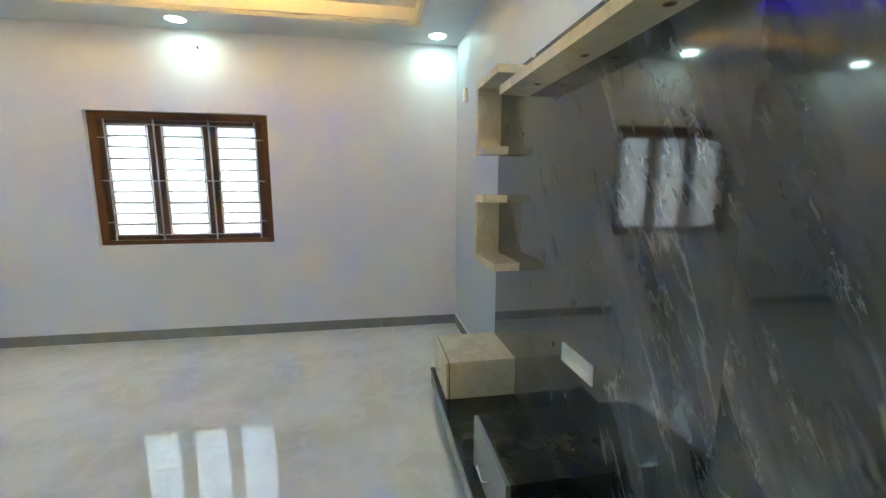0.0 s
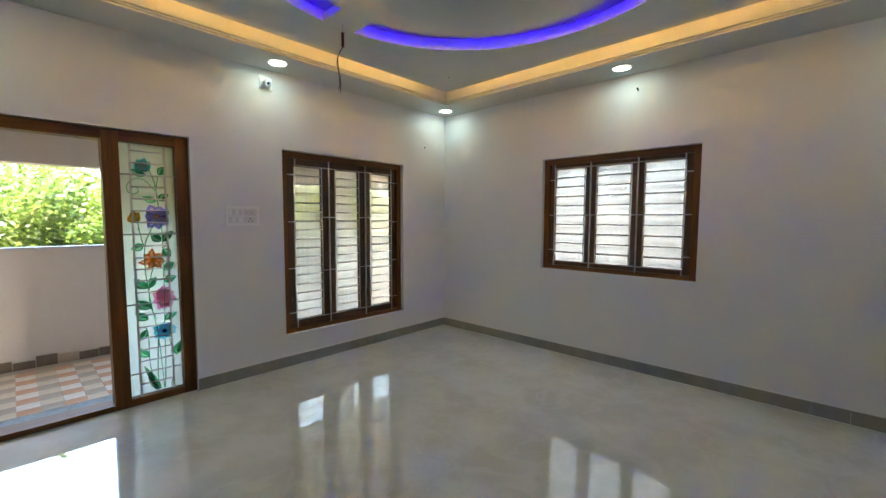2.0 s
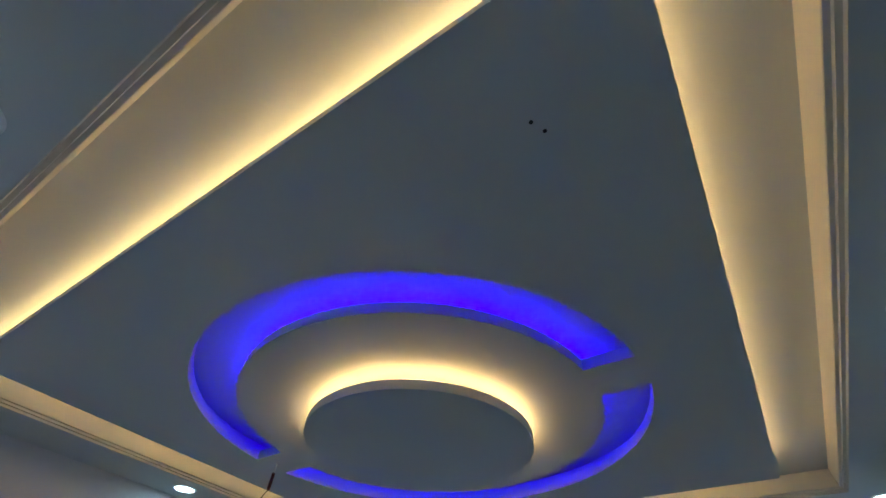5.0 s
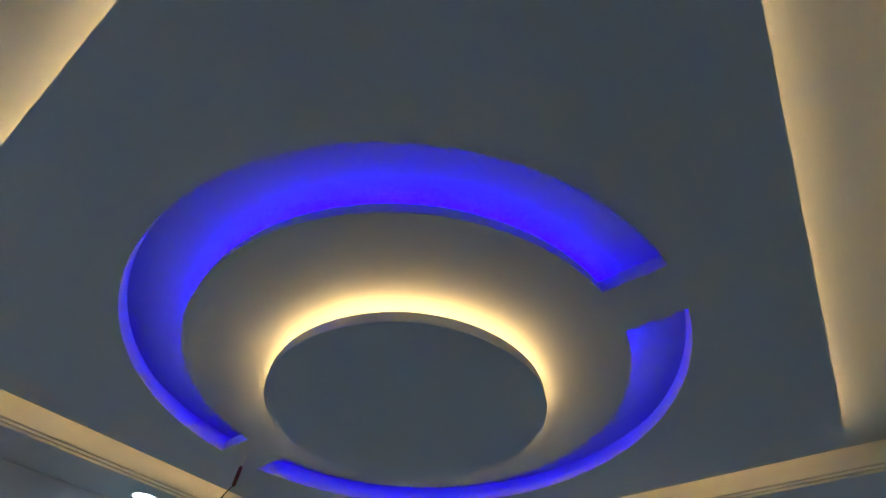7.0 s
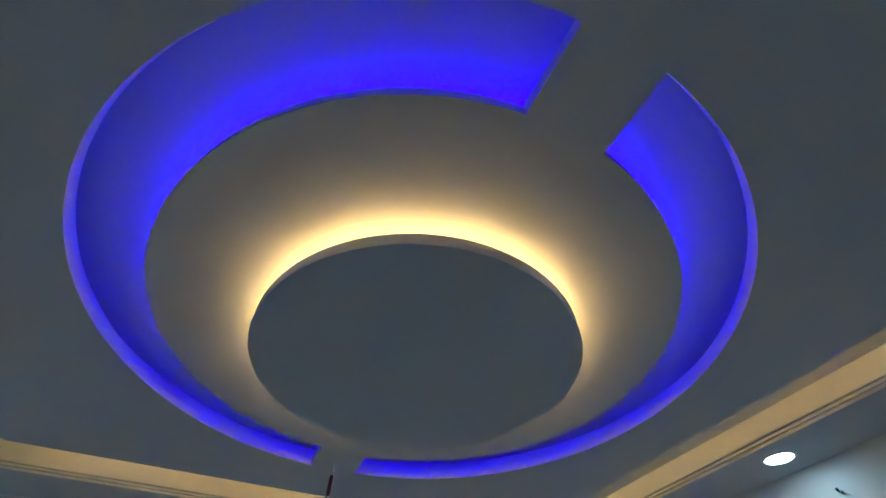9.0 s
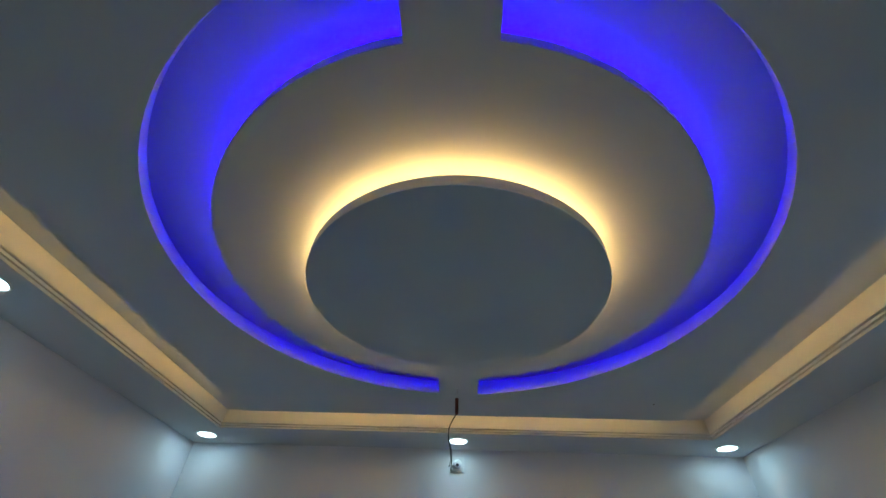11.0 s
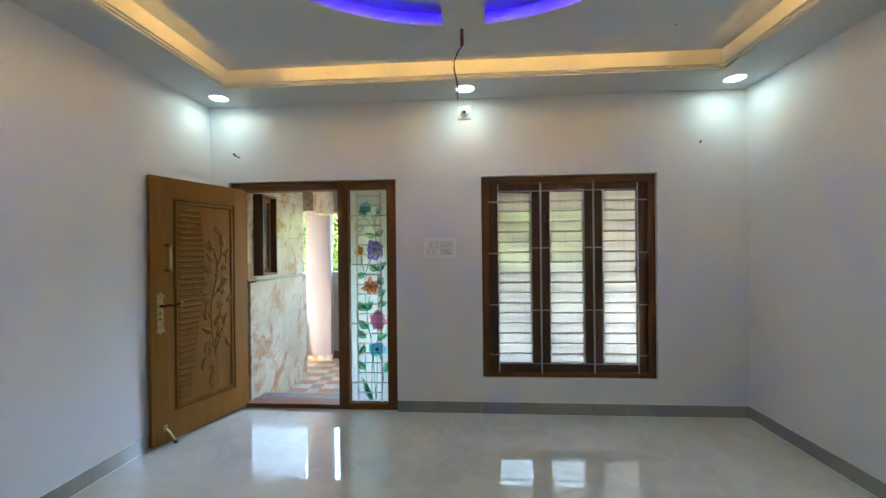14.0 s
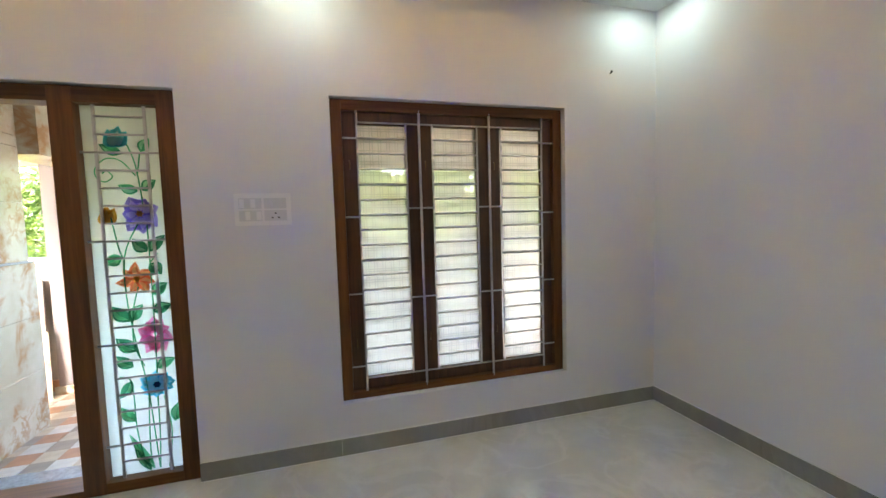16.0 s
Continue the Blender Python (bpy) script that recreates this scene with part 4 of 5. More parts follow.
for k, (px, py, size, open_) in enumerate(((0.83, 0.33, 0.080, 1.0), (0.83, 0.40, 0.088, 1.0), (0.58, 0.22, 0.125, 0.8), (0.56, 0.34, 0.105, 0.9), (0.54, 0.50, 0.085, 1.0), (0.76, 0.53, 0.110, 0.9),
                                           (0.78, 0.68, 0.110, 1.0), (0.71, 0.13, 0.075, 1.3), (0.80, 0.46, 0.065, 1.0))):
    carve_rose(px, py, size, 40 + k, open_)
bm = bmesh.new()
vz = [(0.035, 0.0), (0.060, 0.03), (0.068, 0.08), (0.055, 0.13), (0.040, 0.16), (0.058, 0.20), (0.050, 0.215)]
vx, vb = cp(0.66, 0.965)
rows = [[bm.verts.new((vx + r * math.cos(t), -0.012 + 0.012 * math.sin(t), vb + zz)) for t in (math.pi * k / 10 for k in range(11))] for r, zz in vz]
for a, b in zip(rows, rows[1:]):
    for k in range(10):
        bm.faces.new((a[k], a[k + 1], b[k + 1], b[k])).smooth = True
bmesh.ops.recalc_face_normals(bm, faces=bm.faces)
part("carved_vase", bm, M_DOOR, carved, local=True)

# handles, lock and stop
HX = LW - 0.085
pull = part("pull_handle", tube(bmesh.new(), [(HX - 0.03, 0.045, 1.335), (HX - 0.03, 0.047, 1.42), (HX - 0.03, 0.045, 1.505)], [0.012, 0.015, 0.012], 10), M_BRASS, leaf, "brass pull handle", local=True)
for z in (1.325, 1.515):
    bm = lathe(bmesh.new(), (HX - 0.03, 0, z), [(0.020, 0.001), (0.020, 0.006), (0.011, 0.010), (0.010, 0.034), (0.018, 0.038), (0.019, 0.052), (0.012, 0.058)], 14, "y")
    part("handle_mount", bm, M_OLDBRASS, pull, local=True)
plate = part("lock_plate", lbox(HX - 0.005, 0.0005, 0.875, HX + 0.043, 0.006, 1.115, 0.003), M_BRASS, leaf, "brass lock plate with keyhole", local=True)
for z, up in ((0.866, -1), (1.124, 1)):
    bm = bmesh.new()
    for dx, dz, rr in ((0.0, 0.016, 0.015), (-0.021, 0.004, 0.013), (0.021, 0.004, 0.013), (-0.010, -0.004, 0.012), (0.010, -0.004, 0.012)):
        lathe(bm, (HX + 0.019 + dx, 0, z + up * dz), [(rr, 0.001), (rr * 0.95, 0.005), (rr * 0.6, 0.009), (rr * 0.2, 0.010)], 10, "y")
    part("plate_finial", bm, M_BRASS, plate, "scrolled brass end", local=True)
part("keyhole", lathe(bmesh.new(), (HX + 0.019, 0, 0.955), [(0.011, 0.006), (0.011, 0.009), (0.004, 0.0095)], 12, "y"), M_OLDBRASS, plate, local=True)
part("latch_turn", lbox(HX + 0.008, 0.006, 0.985, HX + 0.030, 0.010, 1.010, 0.002), M_OLDBRASS, plate, local=True)
lever = part("lever_handle", tube(bmesh.new(), [(HX + 0.019, 0.006, 1.055), (HX + 0.019, 0.052, 1.055), (HX - 0.02, 0.056, 1.058), (HX - 0.075, 0.054, 1.052), (HX - 0.115, 0.050, 1.062)], [0.012, 0.010, 0.012, 0.011, 0.009], 10), M_MAHOGANY, leaf, "dark red-brown lever handle with brass tip", local=True)
part("lever_tip", lathe(bmesh.new(), (HX - 0.120, 0.050, 1.063), [(0.009, 0.012), (0.013, 0.004), (0.013, -0.006), (0.006, -0.012)], 12, "x"), M_BRASS, lever, local=True)
part("lever_collar", lathe(bmesh.new(), (HX + 0.019, 0, 1.055), [(0.021, 0.006), (0.020, 0.014), (0.013, 0.018)], 14, "y"), M_BRASS, lever, local=True)
stop = part("door_stop", tube(bmesh.new(), [(LW - 0.10, 0.004, 0.105), (LW - 0.11, 0.022, 0.085), (LW - 0.14, 0.050, 0.012)], [0.008, 0.010, 0.009], 8), M_BRASS, leaf, "brass door stop with rubber foot", local=True)
part("stop_plate", lbox(LW - 0.115, 0.0005, 0.085, LW - 0.080, 0.005, 0.135, 0.002), M_BRASS, stop, local=True)
part("rubber_foot", tube(bmesh.new(), [(LW - 0.137, 0.047, 0.014), (LW - 0.148, 0.058, -0.010)], [0.013, 0.016], 10), M_DARK, stop, local=True)
for z in (0.25, 1.03, 1.8):
    part("hinge", tube(bmesh.new(), [(-0.036, -0.016, z - 0.05), (-0.036, -0.016, z + 0.05)], 0.007, 8), M_BRASS, leaf, local=True)


# ---- downlights ----
def downlight(x, y):
    lamp = thing("downlight", (x, y, SOFFIT), "round recessed white downlight, lit cool white", "downlight", "ceiling downlights")
    bm = lathe(bmesh.new(), (x, y, SOFFIT), [(0.070, -0.001), (0.073, -0.006), (0.082, -0.006), (0.086, -0.001), (0.086, 0.0)], 32)
    part("rim", bm, M_PLASTIC, lamp)
    part("diffuser", lathe(bmesh.new(), (x, y, SOFFIT), [(0.069, -0.0035), (0.069, -0.006), (0.05, -0.0075), (0.01, -0.008)], 32), M_LAMP, lamp, "glowing white diffuser")
    data = bpy.data.lights.new("downlight", "AREA")
    data.shape, data.size, data.energy, data.color = "DISK", 0.13, DOWNLIGHT_WATTS, (0.55, 0.97, 1.0)
    light = new("lamp_light", data)
    light.matrix_basis = pose(0, 0, -0.014)
    light.parent = lamp


for x, y in ((-4.56, -0.242), (-2.403, -0.242), (-0.242, -0.242), (-0.242, -2.40), (-0.242, -4.58), (-2.403, -4.58), (-4.56, -4.58), (-4.56, -2.40)):
    downlight(x, y)

# ---- small things on walls and ceiling ----
def wall_switch(name, x0, x1, z0, z1, y, out, label, plain=False):
    """A white switch plate on a wall that faces out (+1 or -1 along y)."""
    t = thing(name, ((x0 + x1) / 2, y, (z0 + z1) / 2), label, "switchboard")
    lay = lambda a, d0, c, b, d1, e, bev=0.0015: box(a, *sorted((y + out * d0, y + out * d1))[:1], c, b, sorted((y + out * d0, y + out * d1))[1], e, bev)
    part("plate", lay(x0, 0.0005, z0, x1, 0.010, z1, 0.003), M_PLASTIC, t)
    w, hh = x1 - x0, z1 - z0
    for i in range(2):
        for j in range(2):
            a, c = x0 + w * (0.08 + 0.44 * i), z0 + hh * (0.14 + 0.38 * j)
            m = part("module", lay(a, 0.010, c, a + w * 0.40, 0.0125, c + hh * 0.33), M_PLASTIC if plain else M_GREYPLASTIC, t)
            if plain:
                continue
            if i == 0:
                for k in range(4):
                    part("rocker", lay(a + w * (0.012 + 0.097 * k), 0.0125, c + 0.006, a + w * (0.012 + 0.097 * k) + w * 0.083, 0.0155, c + hh * 0.33 - 0.006, 0.001), M_PLASTIC if (j + k) % 2 else M_GREYPLASTIC, m)
            elif j == 0:
                for dx, dz in ((0.5, 0.7), (0.36, 0.3), (0.64, 0.3)):
                    part("socket_hole", lathe(bmesh.new(), (a + w * 0.40 * dx, y + out * 0.0127, c + hh * 0.33 * dz), [(0.005, -0.0002), (0.005, 0.0004)], 10, "y"), M_DARK, m)
            else:
                for dx in (0.3, 0.72):
                    part("knob", lathe(bmesh.new(), (a + w * 0.40 * dx, y + out * 0.0125, c + hh * 0.165), [(0.017, 0.0), (0.016, out * 0.008), (0.013, out * 0.010)], 16, "y"), M_GREYPLASTIC, m)
    return t


wall_switch("switchboard", -2.793, -2.504, 1.399, 1.575, 0.0, -1, "white switchboard with rockers, knobs and socket on the wall")

t = thing("wall_switch", (-4.80, -2.16, 1.40), "small white switch plate on the plain wall", "switch")
part("plate", box(-4.7995, -2.215, 1.352, -4.790, -2.095, 1.445, 0.003), M_PLASTIC, t)
for k in range(2):
    part("rocker", box(-4.790, -2.195 + 0.045 * k, 1.375, -4.786, -2.155 + 0.045 * k, 1.422, 0.001), M_PLASTIC, t)

t = thing("security_camera", (-2.412, 0.0, 2.70), "small white ball camera on a square wall plate", "camera")
part("back_plate", box(-2.470, -0.012, 2.640, -2.354, -0.0005, 2.762, 0.004), M_PLASTIC, t)
part("stem", tube(bmesh.new(), [(-2.412, -0.012, 2.703), (-2.412, -0.030, 2.703)], 0.016, 12), M_PLASTIC, t)
eye_turn = pose(-2.412, -0.046, 2.700, 32)
bm = lathe(bmesh.new(), (0, 0, 0), [(0.012, 0.030), (0.026, 0.022), (0.034, 0.008), (0.036, -0.004), (0.033, -0.016), (0.027, -0.024), (0.024, -0.026)], 24, "y")
bm.transform(eye_turn)
ball = part("ball", bm, M_PLASTIC, t)
bm = lathe(bmesh.new(), (0, 0, 0), [(0.013, -0.0262), (0.012, -0.029), (0.005, -0.031)], 20, "y")
bm.transform(eye_turn)
part("lens", bm, M_DARK, ball, "dark lens")


def wall_hook(x, y, z, dx, dy, length):
    t = thing("wall_hook", (x, y, z), "small metal screw hook standing out of the wall", "hook", "wall hooks")
    p = lambda s, dz=0.0: (x + dx * s, y + dy * s, z + dz)
    part("plug", tube(bmesh.new(), [p(0.0004), p(0.004)], 0.009, 10), M_GREYPLASTIC, t)
    part("screw", tube(bmesh.new(), [p(0.003), p(length * 0.6), p(length, 0.012)], [0.006, 0.006, 0.009], 8), M_DARK, t)


wall_hook(-0.387, 0.0, 2.374, 0, -1, 0.02)
wall_hook(-4.518, 0.0, 2.352, 0, -1, 0.10)
wall_hook(0.0, -2.47, 2.67, -1, 0, 0.03)

t = thing("wall_sensor", (-0.42, -4.815, 2.27), "small white plastic box high on the grey wall", "sensor")
part("housing", box(-0.455, -4.8145, 2.215, -0.395, -4.788, 2.335, 0.005), M_PLASTIC, t)
part("cover", box(-0.443, -4.788, 2.225, -0.402, -4.783, 2.300, 0.002), M_PLASTIC, t)

t = thing("hanging_wire", (-2.402, -1.262, PANEL), "loose pair of dark wires hanging from the ceiling", "wire")
part("ceiling_stub", tube(bmesh.new(), [(-2.402, -1.262, PANEL - 0.0003), (-2.402, -1.262, 2.775)], 0.004, 6), M_GREYPLASTIC, t)
part("connector", tube(bmesh.new(), [(-2.402, -1.262, 2.775), (-2.403, -1.262, 2.770), (-2.403, -1.262, 2.678), (-2.403, -1.262, 2.673)], [0.007, 0.011, 0.011, 0.007], 10), M_RED, t, "dark red connector sleeve")
part("wire", tube(bmesh.new(), [(-2.403, -1.262, 2.675), (-2.425, -1.262, 2.640), (-2.448, -1.260, 2.59), (-2.452, -1.262, 2.54), (-2.438, -1.262, 2.47), (-2.432, -1.262, 2.41), (-2.444, -1.262, 2.375)], 0.0028, 6), M_DARK, t)
part("wire", tube(bmesh.new(), [(-2.404, -1.266, 2.675), (-2.428, -1.266, 2.64), (-2.450, -1.270, 2.585), (-2.448, -1.270, 2.53), (-2.430, -1.268, 2.46), (-2.428, -1.266, 2.40), (-2.432, -1.266, 2.355)], 0.0028, 6), M_DARK, t)


def ceiling_hole(x, y, z, r):
    tagged(part("ceiling_plug", lathe(bmesh.new(), (x, y, z), [(r, 0.0), (r * 0.9, -0.002), (r * 0.3, -0.003)], 14), M_DARK), "small dark screw plug in the ceiling", "plug", "ceiling plugs")


ceiling_hole(-3.674, -3.717, PANEL, 0.006)
ceiling_hole(-3.716, -3.695, PANEL, 0.006)
ceiling_hole(-1.102, -1.085, PANEL, 0.007)
ceiling_hole(-2.396, -2.395, 2.720, 0.006)

# ---- television wall ----
YW = -4.815
tv = thing("marble_wall_panel", (-2.8, YW, 0.0), "polished dark grey veined marble wall panel in slabs", "wall panel")
for a, b, shift in ((-3.340, -1.470, 0.0), (-4.584, -3.3403, 7.3)):
    # each slab has veins of its own
    bm = box(a, YW + 0.0005, 0.0005, b, -4.795, 2.142, 0.0004)
    bmesh.ops.translate(bm, verts=bm.verts, vec=(shift, 0.0, shift * 0.4))
    part("slab", bm, M_STONE, tv).matrix_basis = pose(-shift, 0.0, -shift * 0.4)

bench = thing("tv_bench", (-2.9, -4.6, 0.0), "low floating black granite bench along the marble wall", "bench")
part("top_slab", box(-4.5, -4.794, 0.166, -1.448, -4.332, 0.195, 0.003), M_BLACK, bench)
# grey colour stands in for the floor mirrored in the bench front
part("front_panel", box(-4.5, -4.352, 0.080, -1.451, -4.336, 0.1655, 0.001), M_BASE, bench, "polished front, coloured grey for the floor's reflection")
part("end_panel", box(-1.469, -4.794, 0.080, -1.451, -4.3525, 0.1655, 0.001), M_BLACK, bench)
part("plinth", box(-4.45, -4.79, 0.0005, -1.53, -4.44, 0.1655), M_BLACK, bench)


def drawer_box(x0, x1, top, yf, material, label, front_material, handle_material):
    z0 = 0.1955
    t = thing("drawer_box", ((x0 + x1) / 2, -4.59, z0), label, "drawer unit")
    part("carcass", box(x0, -4.794, z0, x1, yf - 0.024, top, 0.002), material, t)
    front = part("drawer_front", box(x0 + 0.001, yf - 0.018, z0 + 0.002, x1 - 0.001, yf, top - 0.001, 0.002), front_material, t)
    # dark filler block, standing for the shade between carcass and front
    part("shadow_gap", box(x0 + 0.006, yf - 0.0238, z0 + 0.005, x1 - 0.006, yf - 0.0182, top - 0.006), M_DARK, t)
    c, zc = (x0 + x1) / 2, (z0 + top) / 2
    part("handle", tube(bmesh.new(), [(c - 0.05, yf, zc), (c - 0.05, yf + 0.024, zc), (c - 0.042, yf + 0.032, zc), (c + 0.042, yf + 0.032, zc), (c + 0.05, yf + 0.024, zc), (c + 0.05, yf, zc)], 0.005, 8), handle_material, front, "chrome bar handle")


drawer_box(-1.908, -1.450, 0.430, -4.360, M_LIGHTMARBLE, "cream marble drawer box on the black bench", M_LIGHTMARBLE, M_CHROME)
drawer_box(-2.940, -2.490, 0.440, -4.384, M_BLACK, "black granite drawer box on the bench with chrome handle", M_BASE, M_CHROME)


def c_shelf(z0, z1, top_long):
    t = thing("bracket_shelf", (-1.5, -4.795, z0), "cream marble C-shaped shelf on the marble wall", "shelf", "bracket shelves")
    th, yb, yf = 0.046, -4.7945, -4.636
    long_x, short_x = -1.925, -1.672
    part("upright", box(-1.515, yb, z0 + th, -1.472, yf, z1 - th, 0.002), M_LIGHTMARBLE, t)
    part("top_board", box(long_x if top_long else short_x, yb, z1 - th, -1.472, yf, z1, 0.002), M_LIGHTMARBLE, t)
    part("bottom_board", box(short_x if top_long else long_x, yb, z0, -1.472, yf, z0 + th, 0.002), M_LIGHTMARBLE, t)


c_shelf(1.669, 2.126, True)
c_shelf(0.980, 1.415, False)

beam = thing("light_pelmet", (-3.2, -4.71, 1.948), "cream marble pelmet over the television wall with spotlight holes", "pelmet")
part("board", box(-4.5, -4.7945, 1.948, -1.993, -4.627, 1.994, 0.002), M_LIGHTMARBLE, beam)
for k in range(6):
    x = -2.246 - 0.437 * k
    hole = part("light_hole", lathe(bmesh.new(), (x, -4.733, 1.948), [(0.018, 0.0), (0.018, -0.0015), (0.015, -0.0015), (0.014, -0.0005)], 20), M_OLDBRASS, beam, "empty spotlight hole")
    # dark disc in place of the shade inside the uncut hole
    part("hole_shade", lathe(bmesh.new(), (x + 0.003, -4.733, 1.948), [(0.011, -0.0012), (0.010, -0.0018), (0.003, -0.0019)], 16), M_DARK, hole)

t = thing("cable_clip", (-2.05, -4.795, 2.136), "small white cable clip at the top of the marble", "clip")
part("clip_body", box(-2.062, -4.7945, 2.128, -2.040, -4.784, 2.1405, 0.003), M_PLASTIC, t)
part("clip_pin", lathe(bmesh.new(), (-2.051, -4.784, 2.134), [(0.004, -0.001), (0.004, 0.002), (0.002, 0.003)], 10, "y"), M_CHROME, t)

wall_switch("socket_plate", -2.770, -2.512, 0.686, 0.772, -4.795, 1, "white socket plate on the dark marble", True)
t = thing("cable_hole", (-2.400, -4.795, 0.718), "small black cable hole in the marble", "cable hole")
part("bezel", lathe(bmesh.new(), (-2.400, -4.795, 0.718), [(0.013, 0.0005), (0.013, 0.004), (0.009, 0.005)], 16, "y"), M_DARK, t)

# ---- porch, one step below the room ----
PF = -0.125
slab = setting("porch_slab", box(-6.6, 0.2, -0.30, 1.2, 2.45, PF - 0.006), M_GROUT, "cement bed under the porch tiles")
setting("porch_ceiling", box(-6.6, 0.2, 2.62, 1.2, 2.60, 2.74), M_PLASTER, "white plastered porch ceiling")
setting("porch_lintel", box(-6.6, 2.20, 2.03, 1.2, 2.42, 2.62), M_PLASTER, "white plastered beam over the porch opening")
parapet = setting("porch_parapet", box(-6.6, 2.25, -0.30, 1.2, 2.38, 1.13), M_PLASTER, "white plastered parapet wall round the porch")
setting("parapet_coping", box(-6.6, 2.235, 1.13, 1.2, 2.395, 1.155, 0.004), M_OUTWALL, "white coping on the parapet")
# added end wall, kept at parapet height to let daylight in
setting("porch_end_wall", box(1.05, 0.2, -0.30, 1.20, 2.25, 1.13), M_PLASTER, "white plastered end wall of the porch")
# unseen full-height wall, added to cut the daylight on the pillar
setting("porch_west_blocker", box(-6.75, 0.2, -0.30, -6.6, 2.45, 2.74), M_PLASTER, "unseen plastered wall added to keep daylight off the porch")
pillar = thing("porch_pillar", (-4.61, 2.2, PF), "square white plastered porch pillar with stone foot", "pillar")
part("shaft", box(-4.79, 2.13, PF + 0.075, -4.42, 2.249, 2.62, 0.006), M_PILLAR_DIMMED, pillar)
for a, b in ((-4.815, -4.62), (-4.618, -4.395)):
    part("foot_tile", box(a, 2.105, PF, b, 2.128, PF + 0.075, 0.002), M_CLAD, pillar)
part("foot_core", box(-4.79, 2.130, PF, -4.42, 2.249, PF + 0.074), M_PLASTER, pillar)
east_pillar = thing("porch_pillar", (-0.30, 2.1, PF), "square white plastered porch pillar beside the window view", "pillar")
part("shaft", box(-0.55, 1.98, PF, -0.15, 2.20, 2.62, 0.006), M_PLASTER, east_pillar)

# clad return wall beside the door, with an outer window
clad = thing("clad_wall", (-4.70, 0.75, PF), "polished cream and rust stone slabs cladding the porch wall", "wall", "", "structure")
part("core", box(-5.05, 0.204, PF, -4.55, 1.38, 2.62), M_CLAD, clad)
for j, (z0, z1) in enumerate(((PF, 0.34), (0.342, 0.755), (0.757, 1.168))):
    for i, (a, b) in enumerate(((0.10, 0.80), (0.802, 1.42))):
        part("slab", box(-4.548, a, z0, -4.485, b, z1, 0.0015), M_CLAD, clad)
part("ledge", box(-4.548, 0.21, 1.170, -4.480, 1.425, 1.182, 0.002), M_OUTWALL, clad, "white ledge strip")
for z0, z1 in ((1.184, 1.62), (1.622, 2.035), (2.037, 2.117)):
    for a, b in ((0.10, 0.80), (0.802, 1.40)):
        part("slab", box(-4.548, a, z0, -4.510, b, z1, 0.0015), M_CLAD, clad)
part("top_slab", box(-4.548, 0.204, 2.119, -4.510, 1.40, 2.60, 0.0015), M_CLAD, clad)
part("end_slab", box(-5.05, 1.382, PF, -4.55, 1.40, 2.60), M_CLAD, clad)
setting("porch_beam", box(-4.68, 1.402, 1.985, -4.38, 2.195, 2.61), M_CLAD, "stone-clad beam from the wall to the pillar")
ow = thing("porch_window", (-4.50, 0.35, 1.25), "small brown wooden window with netting on the porch wall", "window")
# darker sash wood puts the shade of the deep inner sides into the frame
for a, c, b, e in ((0.207, 1.232, 0.225, 2.04), (0.482, 1.232, 0.500, 2.04), (0.227, 2.02, 0.480, 2.04), (0.227, 1.232, 0.480, 1.252)):
    part("frame", box(-4.508, a, c, -4.412, b, e, 0.003), M_SASH, ow)
opn = part("sash", box(-4.506, 0.228, 1.254, -4.470, 0.479, 1.30, 0.002), M_FRAMEY, ow)
for a, c, b, e in ((0.228, 1.972, 0.479, 2.018), (0.228, 1.302, 0.270, 1.970), (0.437, 1.302, 0.479, 1.970)):
    part("stile", box(-4.506, a, c, -4.470, b, e, 0.002), M_FRAME, opn)
# no room behind: the pane's dark colour stands for the unlit interior
part("pane", box(-4.494, 0.272, 1.304, -4.490, 0.435, 1.968), M_UNLITGLASS, opn, "window glass, darkened for the unlit room behind")
for k in range(6):
    y = 0.285 + 0.0275 * k
    part("net_wire", box(-4.4885, y, 1.304, -4.486, y + 0.003, 1.968), M_GRILLE, opn)
for k in range(20):
    z = 1.325 + 0.0325 * k
    part("net_wire", box(-4.4855, 0.272, z, -4.483, 0.435, z + 0.003), M_GRILLE, opn)

for k, (x, z, m, lean) in enumerate(((-4.93, 1.10, M_SLABS[1], 4.0), (-4.87, 1.08, M_SLABS[0], 3.0), (-4.83, 0.62, M_SLABS[1], 5.0))):
    s = thing("stone_slab", (x, 2.10 - 0.05 * k, PF), "spare stone slab leaning beside the porch pillar", "stone slab", "leaning slabs")
    bm = box(-0.15, -0.008, 0, 0.05, 0.010, z, 0.002)
    bm.transform(pose(0, 0, 0, -lean, 0, 8 * k))
    part("slab", bm, m, s, local=True)
pipe = thing("drain_pipe", (-5.01, 2.2, PF), "grey plastic drain pipe standing by the parapet", "pipe")
part("pipe_run", tube(bmesh.new(), [(-5.01, 2.21, PF), (-5.01, 2.21, 1.08), (-4.995, 2.21, 1.125), (-4.95, 2.21, 1.135), (-4.80, 2.21, 1.135)], 0.024, 12), M_GREYPLASTIC, pipe)

# ---- outside ----
setting("ground", box(-60, 0.2, -0.9, 60, 80, -0.5), M_GROUND, "bare earth beyond the house")
setting("ground_side", box(0.2, -30, -0.9, 60, 0.2, -0.5), M_GROUND, "bare earth beside the house")
house = thing("neighbour_house", (2.6, -2.5, -0.5), "white plastered neighbouring house wall in full daylight", "house")
part("wall", box(2.6, -9.0, -0.5, 5.5, 2.6, 2.45), M_OUTWALL, house)
part("roof_edge", box(2.50, -9.1, 2.45, 5.6, 2.7, 2.56, 0.01), M_OUTWALL, house)
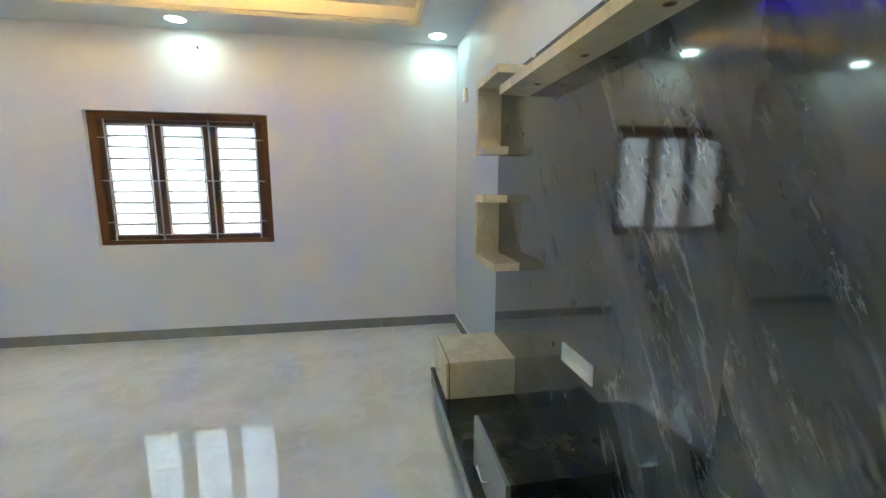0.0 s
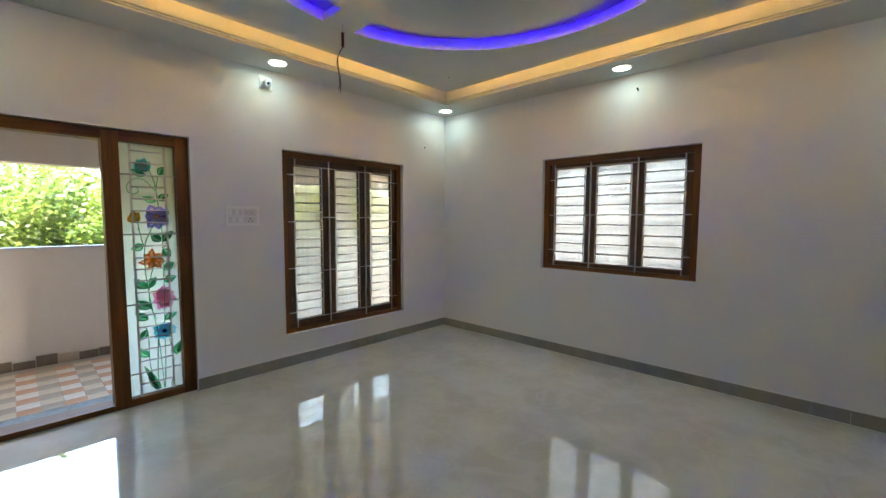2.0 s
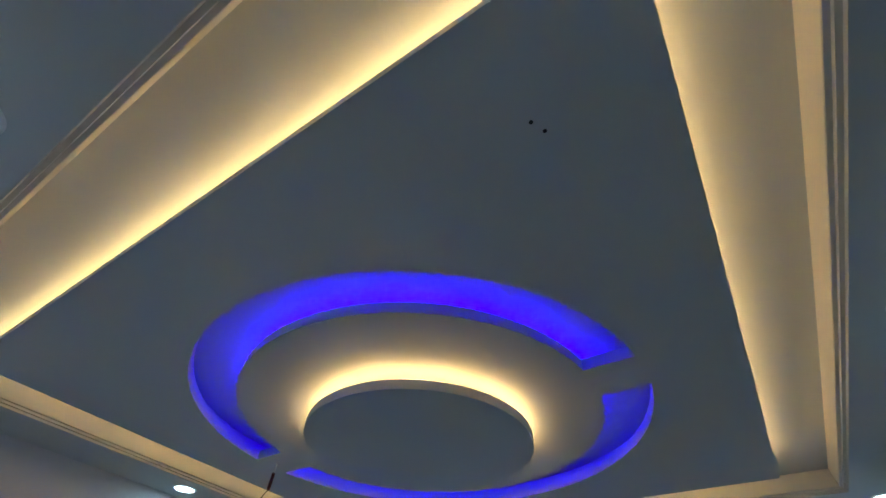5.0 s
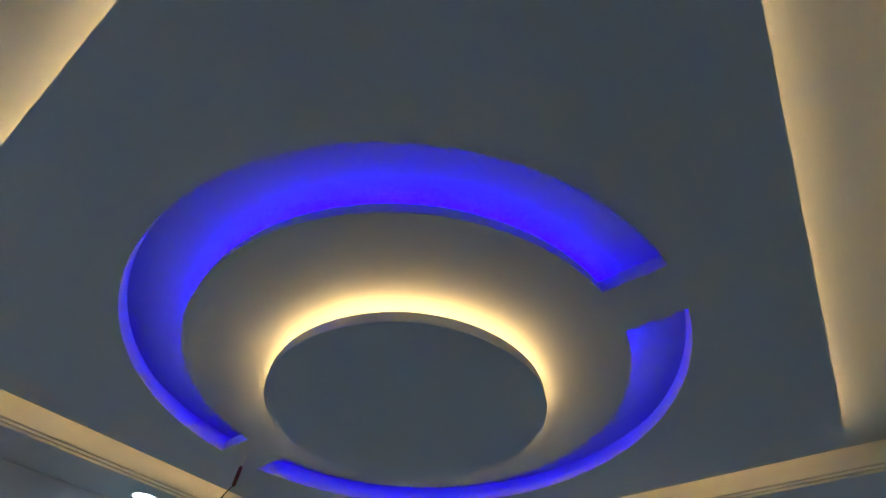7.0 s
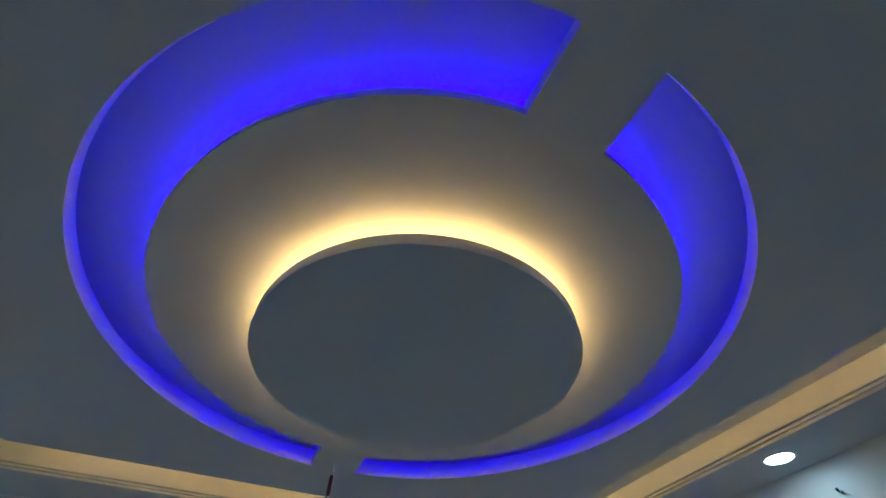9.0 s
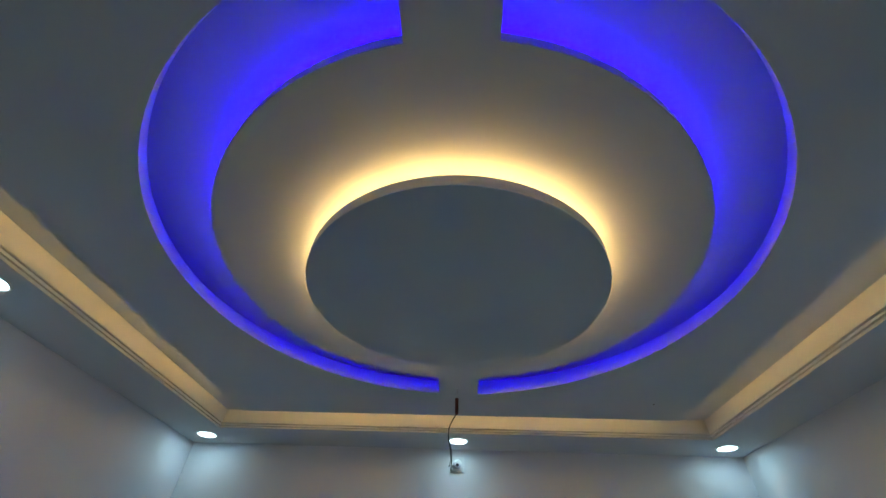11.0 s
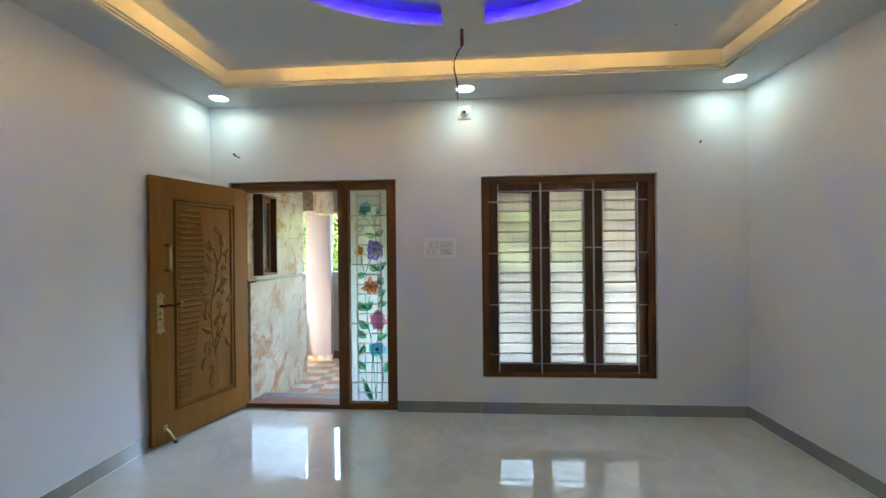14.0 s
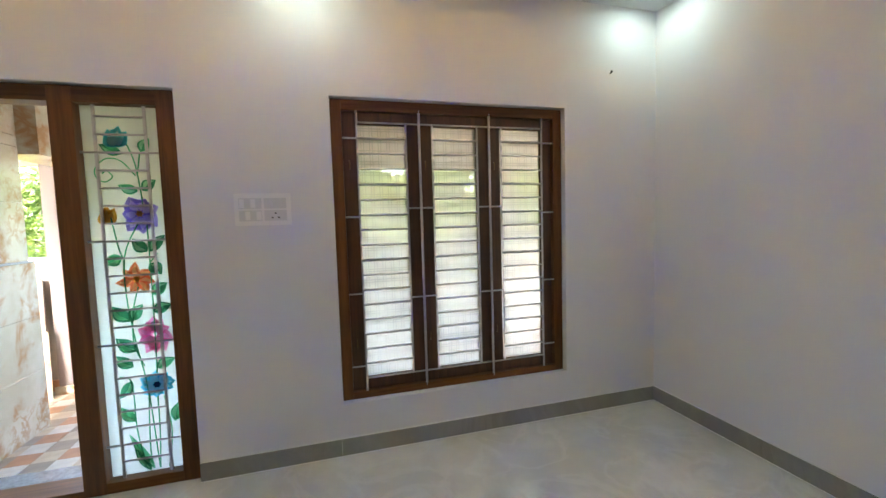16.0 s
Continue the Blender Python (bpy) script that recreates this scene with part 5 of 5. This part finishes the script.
shut = part("shutter_door", box(2.565, -1.35, -0.5, 2.598, -0.15, 1.15, 0.004), M_GREYDOOR, house, "pale grey metal shutter")
for k in range(9):
    part("shutter_slat", box(2.556, -1.32, -0.40 + 0.17 * k, 2.564, -0.18, -0.27 + 0.17 * k, 0.003), M_GREYDOOR, shut)


def leaves(bm, centre, radius, count, size, rng):
    for _ in range(count):
        v = Vector((rng.gauss(0, 1), rng.gauss(0, 1), rng.gauss(0, 1))).normalized() * radius * rng.uniform(0.45, 1.05)
        p = Vector(centre) + Vector((v.x, v.y, v.z * 0.8))
        a = Vector((rng.uniform(-1, 1), rng.uniform(-1, 1), rng.uniform(-0.7, 0.5))).normalized()
        s = a.orthogonal().normalized()
        s = (s * math.cos(rng.uniform(0, 3)) + a.cross(s) * math.sin(rng.uniform(0, 3))).normalized()
        ln = size * rng.uniform(0.7, 1.5)
        q = [p, p + a * ln * 0.5 + s * ln * 0.22, p + a * ln, p + a * ln * 0.5 - s * ln * 0.22]
        bm.faces.new([bm.verts.new(c) for c in q])


def tree(x, y, height, spread, seed, leaf, label, size=0.13, count=2600):
    rng = random.Random(seed)
    t = thing("tree", (x, y, -0.5), label, "tree", "garden trees")
    top = height * 0.62
    tr = tube(bmesh.new(), [(x, y, -0.52), (x + 0.05, y, top * 0.4 - 0.5), (x - 0.06, y + 0.05, top - 0.5), (x, y, height * 0.85 - 0.5)], [0.13, 0.10, 0.06, 0.02], 8)
    part("trunk", tr, M_BARK, t)
    bm, tips = bmesh.new(), []
    for k in range(11):
        a, z0 = 2.4 * k + rng.uniform(-0.3, 0.3), top * (0.22 + 0.07 * k) - 0.5
        r = spread * rng.uniform(0.5, 1.0)
        tip = (x + r * math.cos(a), y + r * math.sin(a), z0 + height * rng.uniform(0.08, 0.28))
        tube(bm, [(x, y, z0), (x + 0.5 * r * math.cos(a), y + 0.5 * r * math.sin(a), z0 + 0.3 * (tip[2] - z0)), tip], [0.04, 0.026, 0.01], 5)
        tips.append(tip)
    part("limbs", bm, M_BARK, t)
    bm = bmesh.new()
    spots = tips + [(x + rng.uniform(-0.8, 0.8) * spread, y + rng.uniform(-0.8, 0.8) * spread, rng.uniform(0.12, 0.95) * height - 0.5) for _ in range(22)]
    for s in spots:
        leaves(bm, s, spread * rng.uniform(0.22, 0.42), count // len(spots), size, rng)
    part("crown", bm, leaf, t)


for k, (x, y, hh, sp) in enumerate(((-7.6, 5.6, 2.9, 1.4), (-5.6, 5.2, 2.7, 1.3), (-4.2, 5.8, 3.0, 1.4), (-2.9, 5.3, 2.7, 1.3), (-1.5, 5.9, 3.0, 1.4), (-0.2, 5.4, 2.8, 1.3), (1.4, 6.0, 3.1, 1.5),
                                    (-6.4, 8.2, 3.9, 2.0), (-3.4, 8.4, 4.0, 2.1), (-0.6, 8.3, 3.9, 2.0), (2.4, 8.6, 4.1, 2.1), (-10.0, 8.5, 4.0, 2.2))):
    tree(x, y, hh, sp, 11 + k, M_LEAF if k % 2 == 0 else M_LEAF2, "leafy green garden tree in bright daylight", 0.085 if k < 7 else 0.16, 15000 if k < 7 else 9000)

# porch tiles, each a piece of its own where the door shows them
TP = 0.145
tile_meshes = []
for m in M_TILES:
    bm = box(-TP / 2 + 0.001, -TP / 2 + 0.001, 0.0, TP / 2 - 0.001, TP / 2 - 0.001, 0.010)
    me = bpy.data.meshes.new("tile")
    bm.to_mesh(me)
    bm.free()
    me.materials.append(m)
    tile_meshes.append(me)
rest = bmesh.new()
for i in range(-8, 34):
    for j in range(13):
        kind_ = j % 2 if i % 2 == 0 else 2 + (j + i // 2) % 2
        x, y = -4.0525 + TP * (i - 4), 0.285 + TP * j
        z = PF - 0.010 + 0.0008 * ((i * 7 + j * 3) % 3)
        if -2 <= i < 14:
            tile = new("tile", tile_meshes[kind_])
            tile.parent = slab
            tile.matrix_basis = pose(x, y, z)
        else:
            k = len(rest.faces)
            bx(rest, x - TP / 2 + 0.001, y - TP / 2 + 0.001, z, x + TP / 2 - 0.001, y + TP / 2 - 0.001, z + 0.010)
            rest.faces.ensure_lookup_table()
            for face in rest.faces[k:]:
                face.material_index = kind_
field = part("tile_field", rest, M_TILES[0], slab)
for m in M_TILES[1:]:
    field.data.materials.append(m)
tagged(field, kind="stuff")
rng = random.Random(5)
for i in range(16):
    x, hh = -5.0 + 0.172 * i, rng.uniform(0.075, 0.125)
    part("skirting_tile", box(x, 2.226, PF, x + 0.168, 2.248, PF + hh, 0.0015), (M_BROWNTILE, M_BROWNTILE, M_TILES[0], M_BROWNTILE, M_TILES[2])[rng.randrange(5)], parapet)
